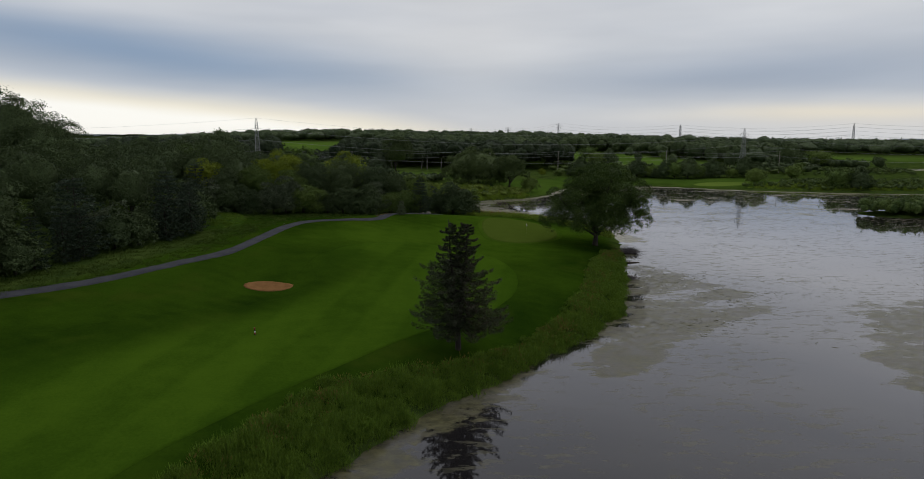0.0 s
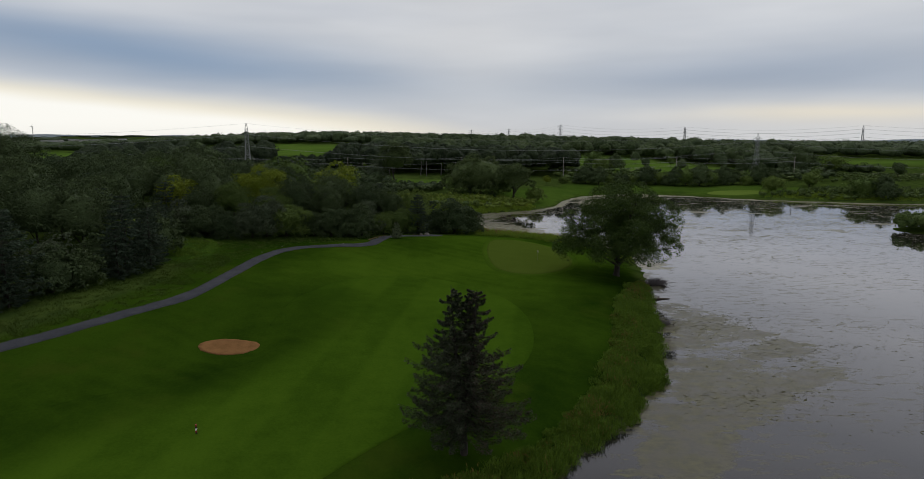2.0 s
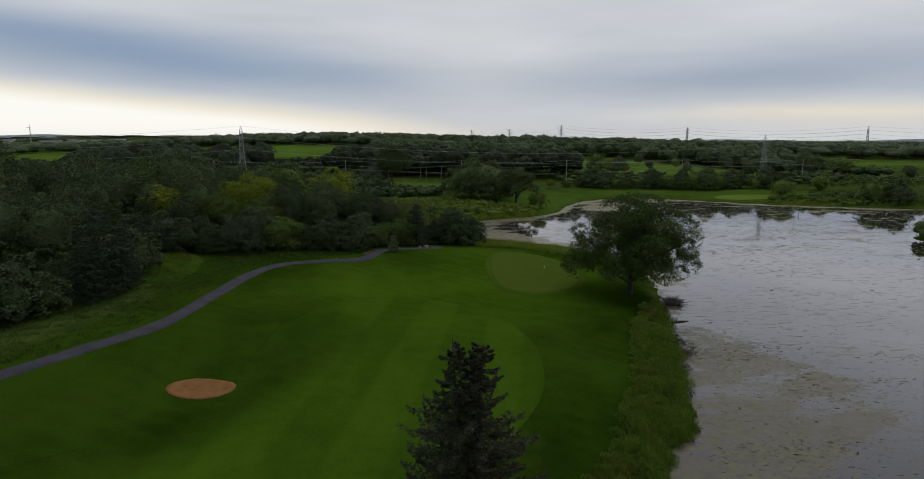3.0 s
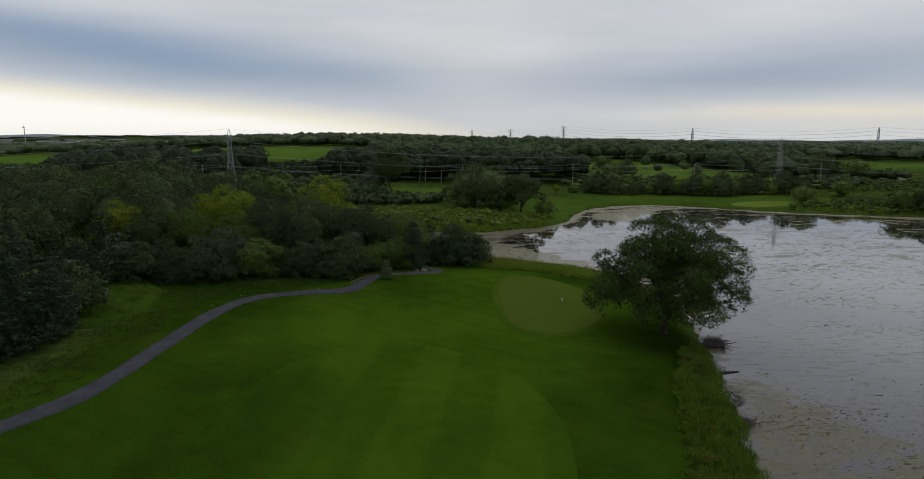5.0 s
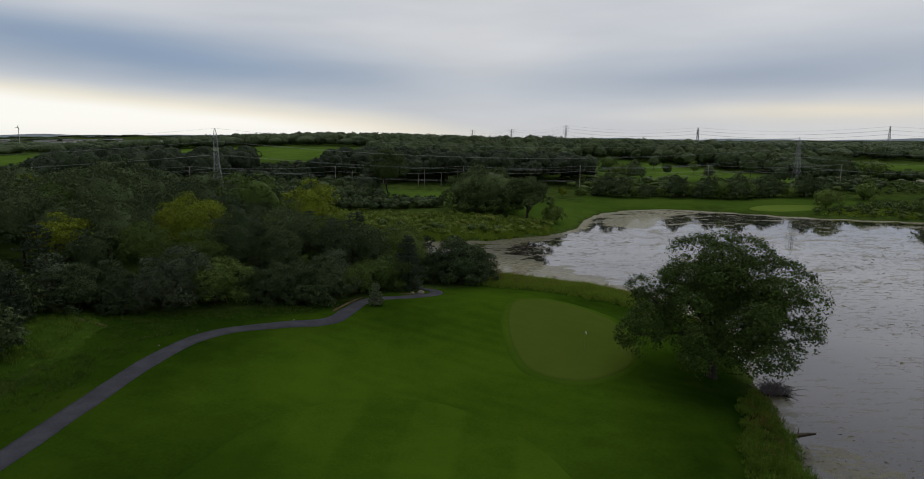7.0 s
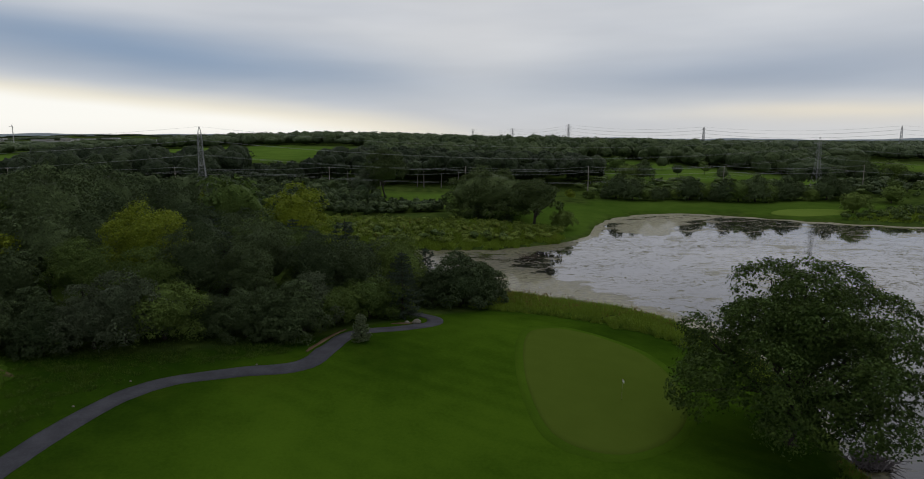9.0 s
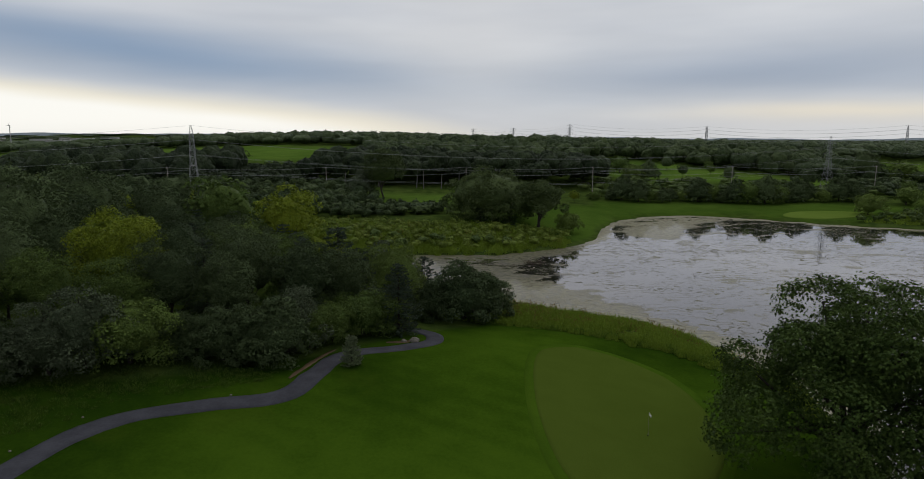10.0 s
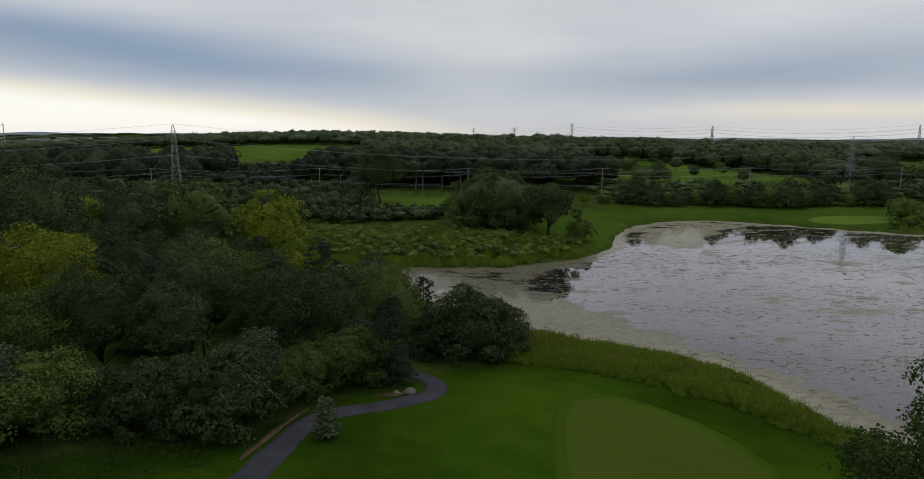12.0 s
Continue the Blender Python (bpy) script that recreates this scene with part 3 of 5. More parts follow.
APRON = [(-30, 112), (-26, 132), (-10, 144), (0, 164), (12, 166), (28, 150), (32, 136), (22, 118), (10, 106), (-10, 104)]
LINKS = [(22, 251), (42, 268), (52, 304), (68, 318), (86, 323), (108, 313), (132, 296), (150, 300), (172, 322), (160, 346), (60, 344), (30, 318), (0, 300), (-4, 268), (14, 258)]


def make_ground():
    xs = axis(-75, 60, 1.5, -5200, 5200)
    ys = axis(20, 260, 1.5, -600, 5400)
    X, Y = np.meshgrid(xs, ys)
    Z = height(X, Y)
    nx, ny = len(xs), len(ys)
    i, j = np.meshgrid(np.arange(ny - 1), np.arange(nx - 1), indexing="ij")
    a = i * nx + j
    me = mesh_from("ground", np.stack([X, Y, Z], -1).reshape(-1, 3), np.stack([a, a + 1, a + nx + 1, a + nx], -1).reshape(-1, 4), mats=[M_GROUND], smooth_faces=True)
    mown = np.maximum(smooth(-0.5, 1.5, poly_distance(X, Y, COURSE)), smooth(-1, 2, poly_distance(X, Y, LINKS)))
    mown *= smooth(1.0, 3.0, land(X, Y))
    crop = np.zeros(X.shape)
    for c in CROPS:
        crop = np.maximum(crop, smooth(-3, 3, poly_distance(X, Y, c)))
    crop = np.maximum(crop, 0.6 * smooth(-1, 2, poly_distance(X, Y, LINKS)) * smooth(0.5, 2.0, land(X, Y)))
    short = smooth(-9, 12, poly_distance(X, Y, APRON) + 2.5 * wave(X, Y, 6.0))
    for name, v in (("mown", mown), ("crop", crop), ("short", short)):
        me.attributes.new(name, "FLOAT", "POINT").data.foreach_set("value", v.ravel().astype(np.float32))
    tagged(new("ground", me), "rolling grassland with mown rough and fields", "ground", kind="structure")


BLOOMS = [[(-16, 28), (-6, 34), (-3, 41.5), (-1, 47.5), (5, 52), (7, 58), (5, 62), (-2, 55), (-9, 44), (-18, 30)], [(7, 60), (11.5, 60), (17, 56.5), (21.5, 63), (32, 74), (45, 83), (46.5, 97), (41, 105), (40, 114), (36, 120), (31, 116), (26, 96), (22, 82), (15, 70)],
          [(57, 89), (50, 76), (44, 66), (43, 52), (60, 50), (75, 89)], [(-30, 228), (0, 214), (22, 240), (20, 246), (0, 239), (-30, 241)], [(46, 296), (56, 290), (66, 306), (84, 314), (104, 303), (130, 285), (160, 272), (200, 262), (200, 272), (158, 282), (130, 294), (104, 313), (84, 324), (62, 316)], [(47, 272), (55, 262), (64, 266), (70, 282), (84, 300), (96, 306), (84, 318), (66, 312), (52, 296)],
          [(-8, 210), (2, 202), (10, 195), (20, 187), (29, 178), (35, 167), (39.5, 167), (37, 177), (28, 190), (20, 202), (15, 214), (5, 224), (-8, 224)]]


def make_water():
    xs = axis(-60, 130, 2.5, -400, 1500, 1.25)
    ys = axis(20, 330, 2.5, -400, 900, 1.25)
    X, Y = np.meshgrid(xs, ys)
    nx, ny = len(xs), len(ys)
    i, j = np.meshgrid(np.arange(ny - 1), np.arange(nx - 1), indexing="ij")
    a = i * nx + j
    me = mesh_from("water", np.stack([X, Y, 0 * X], -1).reshape(-1, 3), np.stack([a, a + 1, a + nx + 1, a + nx], -1).reshape(-1, 4), mats=[M_WATER])
    d = -land(X, Y)
    shoal = 0.55 * np.exp(-np.maximum(d, 0) / 5.0) * smooth(60, 30, X)
    shoal = shoal + np.where((Y > 140) & ((X < 112) | (Y > 240)), 0.9 * np.exp(-np.maximum(d - np.where(Y > 250, 1.5, 4), 0) / np.where(Y > 250, 2.5, 4.0)), 0.25 * np.exp(-np.maximum(d, 0) / 2.5))
    shoal = np.maximum(shoal, 0.40 * smooth(150, 200, Y))
    for i, c in enumerate(BLOOMS):
        shoal = np.maximum(shoal, (0.9, 0.84, 0.8, 0.8, 0.9, 0.9, 0.95)[i] * smooth(-3.5, 3.5, poly_distance(X, Y, c)))
    scum = np.where((Y > 140) & ((X < 112) | (Y > 240)), np.exp(-np.maximum(d - 2, 0) / 5.0), 0.0)
    scum = np.maximum(scum, 0.8 * smooth(-3, 4, poly_distance(X, Y, BLOOMS[5])))
    scum = np.maximum(scum, 0.6 * smooth(-3, 4, poly_distance(X, Y, BLOOMS[6])))
    scum = np.maximum(scum, 0.35 * smooth(160, 210, Y))
    scum = scum * (1 - 0.85 * smooth(40, 24, X) * smooth(205, 216, Y))
    me.attributes.new("scum", "FLOAT", "POINT").data.foreach_set("value", np.clip(scum, 0, 1).ravel().astype(np.float32))
    me.attributes.new("shoal", "FLOAT", "POINT").data.foreach_set("value", np.clip(shoal, 0, 1).ravel().astype(np.float32))
    tagged(new("water", me), "still grey pond with torn films of duckweed", "water", kind="structure")


def resample(poly, step, closed):
    """Evenly spaced points on a smooth curve through the corners."""
    pts = np.array(poly, float)
    n = len(pts)
    out = []
    for i in range(n if closed else n - 1):
        if closed:
            p0, p1, p2, p3 = (pts[(i + o) % n] for o in (-1, 0, 1, 2))
        else:
            p0, p1, p2, p3 = (pts[min(max(i + o, 0), n - 1)] for o in (-1, 0, 1, 2))
        m = max(2, int(np.linalg.norm(p2 - p1) / step))
        for t in np.arange(m) / m:
            out.append(0.5 * (2 * p1 + (p2 - p0) * t + (2 * p0 - 5 * p1 + 4 * p2 - p3) * t * t + (3 * p1 - p0 - 3 * p2 + p3) * t ** 3))
    if not closed:
        out.append(pts[-1])
    return np.array(out)


def sheet(name, poly, lift, mat, label, category, dish=0.0, rings=14, kind="structure", ragged=0.0, cut=None):
    """A piece of ground of its own material, laid on the ground inside an outline."""
    edge = resample(poly, 1.0, True)
    c = edge.mean(0)
    edge = c + (edge - c) * (1 + ragged * (wave(edge[:, 0], edge[:, 1], 1.6, 1.0) + 0.6 * wave(edge[:, 0], edge[:, 1], 0.5)))[:, None]
    n = len(edge)
    fr = np.append(np.linspace(0.02, 1, rings), 1.004)
    P = c + (edge - c)[None] * fr[:, None, None]
    Z = height(P[..., 0], P[..., 1]) + lift - dish * (1 - fr[:, None] ** 4)
    Z[-1] -= lift + 0.08
    i, j = np.meshgrid(np.arange(rings), np.arange(n), indexing="ij")
    j2 = (j + 1) % n
    quads = np.stack([i * n + j, (i + 1) * n + j, (i + 1) * n + j2, i * n + j2], -1).reshape(-1, 4)
    verts = np.concatenate([P, Z[..., None]], -1).reshape(-1, 3)
    verts = np.vstack([verts, [[c[0], c[1], height_at(*c) + lift - dish]]])
    tris = [(j, (j + 1) % n, len(verts) - 1) for j in range(n)]
    me = mesh_from(name, verts, quads, tris, mats=[mat], smooth_faces=True)
    if cut:
        me.attributes.new("cut", "FLOAT", "POINT").data.foreach_set("value", cut(verts[:, 0], verts[:, 1]).astype(np.float32))
    return tagged(new(name, me), label, category, kind=kind)


def make_path():
    mid = resample(PATH, 0.8, False)
    way = np.gradient(mid, axis=0)
    way /= np.linalg.norm(way, axis=1, keepdims=True)
    side = np.stack([-way[:, 1], way[:, 0]], -1)
    across = np.array((-1.20, -1.14, -0.6, 0, 0.6, 1.14, 1.20))
    rng = np.random.default_rng(4)
    wob = 1 + 0.03 * np.sin(np.arange(len(mid)) * 0.6) + rng.normal(0, 0.015, len(mid))
    P = mid[:, None] + side[:, None] * (across[None] * wob[:, None])[..., None]
    Z = height(P[..., 0], P[..., 1]) + np.array((-0.2, 0.06, 0.075, 0.085, 0.075, 0.06, -0.2))
    n, m = len(mid), len(across)
    i, j = np.meshgrid(np.arange(n - 1), np.arange(m - 1), indexing="ij")
    a = i * m + j
    me = mesh_from("path", np.concatenate([P, Z[..., None]], -1).reshape(-1, 3), np.stack([a, a + m, a + m + 1, a + 1], -1).reshape(-1, 4), mats=[M_ASPHALT], smooth_faces=True)
    tagged(new("cart_path", me), "winding grey asphalt cart path with worn edges", "path", kind="structure")


def fairway_cut(x, y):
    """1 on the cut fairway; on its near western side it blends into the rough."""
    west = smooth(113, 94, y) * smooth(0, -8, x + 8 + (95 - y) * 0.49)
    return 1 - west * (1 - smooth(0, 15, poly_distance(x, y, FAIRWAY)))


make_ground()
make_water()
sheet("fairway", FAIRWAY, 0.06, M_FAIRWAY, "mown green fairway with faint stripes", "fairway", rings=26, cut=fairway_cut)
sheet("green_collar", [(12.9 + (x - 12.9) * 1.12, 142 + (y - 142) * 1.07) for x, y in GREEN], 0.03, M_COLLAR, "closely mown collar round the putting green", "turf", rings=10)
sheet("putting_green", GREEN, 0.06, M_GREEN, "smooth pale putting green on the point", "putting green", rings=18)
sheet("putting_green", [(118, 308), (128, 303), (142, 305), (150, 311), (142, 318), (126, 319), (118, 314)], 0.12, M_GREEN_FAR, "pale putting green across the pond", "putting green")
sheet("sand_bunker", [(-30.0, 82.2), (-28.2, 80.9), (-25.8, 80.9), (-23.8, 82.4), (-23.6, 84.0), (-25.3, 85.0), (-28.0, 84.9), (-29.8, 83.8)], 0.09, M_SAND, "oval bunker of reddish-brown sand", "bunker", rings=8, ragged=0.035)
sheet("clearing", CLEARING, 0.05, M_MEADOW, "lush unmown grass in the clearing", "meadow", rings=10, ragged=0.16)
make_path()


# ---- trees by name ----
spruce = conifer_tree(11, 13.9, 5.5, 2.5, 34, 9, 170, 0.23, 0.26, (M_BARK, L_SPRUCE), tops=2, droop=0.24, ragged=0.42, taper=0.72, upturn=0.26, brown=L_BROWN)
plant("spruce_tree", spruce, -0.4, 62.5, "tall ragged twin-topped spruce on the pond bank")
maple = broad_tree(12, 17.6, 12.6, 0.8, 170, 64000, 0.29, 0.55, (M_BARK, L_MAPLE), 0.34, (0.12, 0.23), 34, 1.9, 0.22, 14, 0, 0.75, 0.32)
plant("maple_tree", maple, 28.3, 129.3, "wide spreading green maple leaning over the pond")

# ---- woods ----
def stock(level):
    """One set of trees for the wood: 0 for those that the camera passes nearest, 2 for the farthest."""
    n, s, limbs = ((11000, 0.26, 10), (3000, 0.46, 4), (700, 0.86, 2))[level]
    b = [("dark", 21, 14, 5.6, L_DARK, 1.4, 44), ("dark", 22, 13, 4.8, L_DARK, 1.4, 38), ("dark", 23, 15, 6.4, L_DARK, 1.6, 48), ("mid", 31, 12, 5.2, L_MID, 1.2, 40), ("mid", 32, 13, 6.0, L_MID, 1.2, 46),
         ("lime", 41, 12, 5.4, L_LIME, 1.2, 40), ("lime", 42, 11, 4.6, L_LIME, 1.2, 36), ("grey", 51, 8, 4.6, L_GREY, -0.6, 38), ("grey", 52, 7, 3.8, L_GREY, -0.6, 34), ("bush", 61, 7, 4.4, L_MID, -0.6, 38), ("bush", 62, 6, 3.8, L_DARK, -0.6, 34)]
    out = {}
    for kind, seed, h, r, leaf_mat, low, lobes in b:
        lobes = lobes if level < 2 else lobes // 3
        puff = (0.20, 0.38) if level < 2 else (0.28, 0.46)
        share = 0.75 if kind in ("grey", "bush") else 1.0
        out.setdefault(kind, []).append(broad_tree(seed, h, r, low, lobes, int(n * share), s, 0.2, (M_BARK, leaf_mat), 0.32 if low < 0 else 0.42, puff, limbs, None, (0.58, 0.62, 0.78)[level], (20, 10, 5)[level], (1, 1, 0)[level]))
    wh, per, sp, lf = ((22, 8, 48, 0.40), (15, 6, 26, 0.65), (9, 5, 14, 1.1))[level]
    out["pine"] = [conifer_tree(71 + i, h, r, 0.6, wh, per, sp, lf, 0.18, (M_BARK, L_NEEDLE), droop=0.10, ragged=0.34, taper=0.55) for i, h, r in ((0, 11, 5.0), (1, 12, 4.2))]
    return out


WOOD_EDGE = [(-64, 40), (-62, 70), (-60, 86), (-58, 98), (-53, 106), (-52, 113), (-55, 122), (-61, 135), (-58, 143), (-48, 141), (-40, 145), (-36, 149), (-28, 149.5), (-23, 151), (-19, 157), (-12, 163), (-6, 169), (-1, 178),
             (-8, 186), (-13, 196), (-20, 208), (-34, 222), (-52, 236), (-60, 262), (-80, 300), (-260, 300), (-260, 40)]
# the leafy front of the wood, bush beside bush
FRONT = [[(-60, 62), (-58.5, 74), (-57, 86), (-55.5, 97), (-50.5, 105), (-49.5, 112), (-52.5, 121), (-58, 133)],
         [(-56, 139.5), (-48, 139), (-41, 143), (-36, 146), (-28, 146.8), (-23.2, 147.8), (-20.8, 152.5), (-15.2, 159.5), (-11, 165)]]
STOCK = [stock(0), stock(1), stock(2)]
LABELS = {"dark": "dense dark green broad-leaved tree in the wood", "mid": "leafy green broad-leaved tree in the wood", "lime": "yellow-green leafy tree standing out of the wood",
          "grey": "grey-green bushy tree at the edge of the wood", "bush": "rounded green bush at the wood's edge", "pine": "dark blue-green conifer in the wood"}
KIND = {"dark": "broadleaf_tree", "mid": "broadleaf_tree", "lime": "broadleaf_tree", "grey": "willow_bush", "bush": "bush", "pine": "conifer_tree"}


def grow(kind, x, y, size, rng, label="", group="trees of the wood", which=None, level=None):
    if level is None:
        level = 0 if (136 < y < 180 and x > -56) or (x < -84 and 128 < y < 143) else 1 if y < 222 and x > -125 else 2
    ms = STOCK[level][kind]
    m = ms[rng.integers(len(ms)) if which is None else which]
    return plant(KIND[kind], m, x, y, label or LABELS[kind], "bush" if kind in ("bush", "grey") else "tree", size, rng.uniform(0, 6.28), group)


# trees that stand out one by one: kind, variant, x, y, size
SINGLE = [("pine", 0, -58, 92, 1.12), ("pine", 0, -51.5, 108, 1.0), ("pine", 1, -55, 115, 0.95), ("dark", 0, -61, 74, 0.9), ("dark", 2, -67, 170, 1.22), ("lime", 0, -47.6, 162, 1.12),
          ("lime", 0, -42, 221, 1.4), ("mid", 1, -74, 169, 1.1), ("mid", 1, -58.5, 226, 1.35), ("dark", 2, -78, 206, 1.18), ("dark", 0, -86, 212, 1.2), ("dark", 1, -92, 204, 1.15), ("dark", 2, -138, 250, 1.1), ("dark", 0, -150, 255, 1.1), ("grey", 0, -22.4, 150.3, 0.95), ("pine", 1, -10.9, 160.5, 0.82), ("bush", 1, -2.4, 173, 1.42), ("bush", 1, 1.2, 175, 1.15), ("mid", 1, -15.2, 191, 0.55), ("grey", 0, -21.6, 219, 0.85),
          ("mid", 0, -42, 152, 0.8),
          ("lime", 1, -57, 178, 1.1), ("lime", 0, -30, 196, 0.8), ("mid", 1, -30, 178, 0.85), ("pine", 0, -38, 166, 0.95), ("pine", 1, -26, 172, 0.95), ("pine", 0, -18, 182, 0.8), ("pine", 1, -47, 184, 1.0),
          ("dark", 2, -96, 134, 1.42), ("dark", 0, -88.5, 130, 1.2), ("dark", 1, -104, 139, 1.5), ("dark", 0, -92, 142, 1.2)]


def make_wood():
    rng = np.random.default_rng(5)
    placed = []
    for kind, which, x, y, size in SINGLE:
        grow(kind, x, y, size, rng, which=which)
        placed.append((x, y))
    for n, line in enumerate(FRONT):
        for x, y in resample(line, 3.6, False):
            x, y = x + rng.normal(0, 0.5), y + rng.normal(0, 0.5)
            if any((x - a) ** 2 + (y - b) ** 2 < 6 for a, b in placed):
                continue
            u = rng.uniform()
            kind = ("pine" if u < 0.66 else "bush" if u < 0.96 else "grey") if n == 0 else ("bush" if u < 0.76 else "grey" if u < 0.9 and x < -26 else "dark" if u > 0.9 else "bush")
            size = rng.uniform(0.78, 1.12) * {"pine": 0.75, "dark": 0.55}.get(kind, 1.0)
            grow(kind, x, y, size, rng, which=1 if n == 0 else None)
            placed.append((x, y))
    tries = 0
    while tries < 9000:
        tries += 1
        x, y = rng.uniform(-200, 8), rng.uniform(45, 295)
        if x < -0.85 * y - 25 and y < 150:
            continue
        d = float(poly_distance(np.array([x]), np.array([y]), WOOD_EDGE)[0])
        if d < 1.0 or land(np.array([x]), np.array([y]))[0] < 1.5:
            continue
        deep = min(d / 22, 1)
        gap = 4.5 + 2.7 * deep + (3.2 if x < -100 or y > 225 else 0)
        if any((x - a) ** 2 + (y - b) ** 2 < gap * gap for a, b in placed):
            continue
        placed.append((x, y))
        u = rng.uniform()
        if d < 5:
            kind = "bush" if u < 0.60 else "grey" if u < 0.74 else "pine" if u < 0.88 else "mid"
            size = rng.uniform(0.75, 1.1) * (0.7 if kind in ("mid", "pine") else 1)
        else:
            kind = "dark" if u < 0.24 else "mid" if u < 0.56 else "lime" if u < 0.68 and (y > 165 or x < -62) else "pine" if u < 0.92 else "grey"
            if (x < -50 and y < 150 and kind in ("mid", "lime")) or (x < -56 and kind == "mid"):
                kind = "dark"
            size = rng.uniform(0.62, 0.92) + 0.32 * deep * rng.uniform(0.2, 1.0)
        if y > 188 and x > -70:
            size *= 0.75
        size = min(size, (23.5 - height_at(x, y)) / 14.5) if kind not in ("bush", "grey") else size
        grow(kind, x, y, size, rng)


make_wood()

# trees on the course beyond the inlet and along the far bank
rng_far = np.random.default_rng(9)
OAK = broad_tree(91, 14.6, 9.8, 2.2, 70, 9000, 0.62, 0.5, (M_BARK, L_OAK), 0.42, (0.20, 0.34), 16, None, 0.56, 12)
DOME = broad_tree(92, 17.6, 17.5, -1.0, 130, 17000, 0.72, 0.5, (M_BARK, L_OAK), 0.28, (0.17, 0.30), 8, None, 0.72, 12)
POPLAR = broad_tree(93, 20.5, 8.4, 1.5, 70, 8000, 0.62, 0.4, (M_BARK, L_OAK), 0.55, (0.22, 0.36), 6, None, 0.62, 12)
plant("oak_tree", OAK, 20.9, 273, "broad dark oak with a bare trunk on mown grass")
plant("oak_tree", DOME, 7.5, 290, "great domed dark oak behind the fairway oak")
plant("poplar_tree", POPLAR, -36, 343, "tall round-headed tree beside the meadow")
for kind, which, x, y, size, label in (("bush", 0, 29.7, 270.5, 1.0, "dark bushy tree beside the oak"), ("pine", 1, 3.1, 281, 0.62, "small dark conifer before the oaks"), ("pine", 0, 12.4, 278.5, 0.6, "small dark conifer before the oaks"),
                                       ("grey", 0, -46, 342, 1.5, "brownish half-bare tree beside the meadow"), ("bush", 0, 146, 308, 1.3, "olive green bush on the far bank"), ("lime", 0, 44, 340, 0.42, "small yellow-green bush by the meadow"),
                                       ("dark", 2, 238, 455, 1.25, "tall tree beyond the marsh"), ("bush", 0, 174, 286, 1.45, "big dark bush at the marsh edge"), ("bush", 1, 182, 283, 1.6, "big dark bush at the marsh edge"), ("bush", 0, 266, 462, 2.1, "tall round tree beyond the marsh"), ("bush", 1, 254, 470, 2.0, "tall round tree beyond the marsh"), ("bush", 0, 97, 476, 1.75, "round dark tree at the field's foot"), ("bush", 1, 102, 432, 1.7, "round dark tree at the field's foot"), ("bush", 0, 92, 428, 1.5, "round dark tree at the field's foot")):
    grow(kind, x, y, size, rng_far, label, "", which, 1)
for which, x, size in ((1, 66, 1.95), (1, 72, 1.7), (0, 77, 0.9), (1, 82, 1.15), (1, 87, 1.0), (0, 92, 0.9), (1, 98, 1.95), (0, 103.5, 1.35), (1, 108, 0.95), (1, 112.5, 1.8),
                       (0, 118, 1.7), (1, 125, 2.15), (0, 130, 1.5), (1, 134.5, 1.1), (1, 140, 1.9), (1, 145, 1.5), (0, 150.5, 1.0), (1, 158, 2.1), (1, 164, 1.6), (1, 61, 0.9), (0, 54, 0.7)):
    tall = size > 1.3
    grow("bush", x, 345 + rng_far.uniform(-3, 4), size * 0.84, rng_far, "dark rounded tree in the row behind the far bank" if tall else "low dark bush in the row behind the far bank", "row of trees behind the far bank", which, 1)


scatter = []
while len(scatter) < 46:
    x, y = rng_far.uniform(125, 430), rng_far.uniform(318, 520)
    if 0.57 < x / y < 0.66 or (0.53 < x / y < 0.76 and y > 375) or land(np.array([x]), np.array([y]))[0] < 3 or poly_distance(np.array([x]), np.array([y]), LINKS)[0] > -3 or any((x - p) ** 2 + (y - q) ** 2 < 150 for p, q in scatter):
        continue
    scatter.append((x, y))
    kind = ("dark", "mid", "dark", "bush", "dark")[len(scatter) % 5]
    grow(kind, x, y, rng_far.uniform(0.55, 0.95) * (1.4 if kind == "bush" else 1), rng_far, "dark tree standing in the marsh beyond the pond", "trees in the marsh", None, 2)


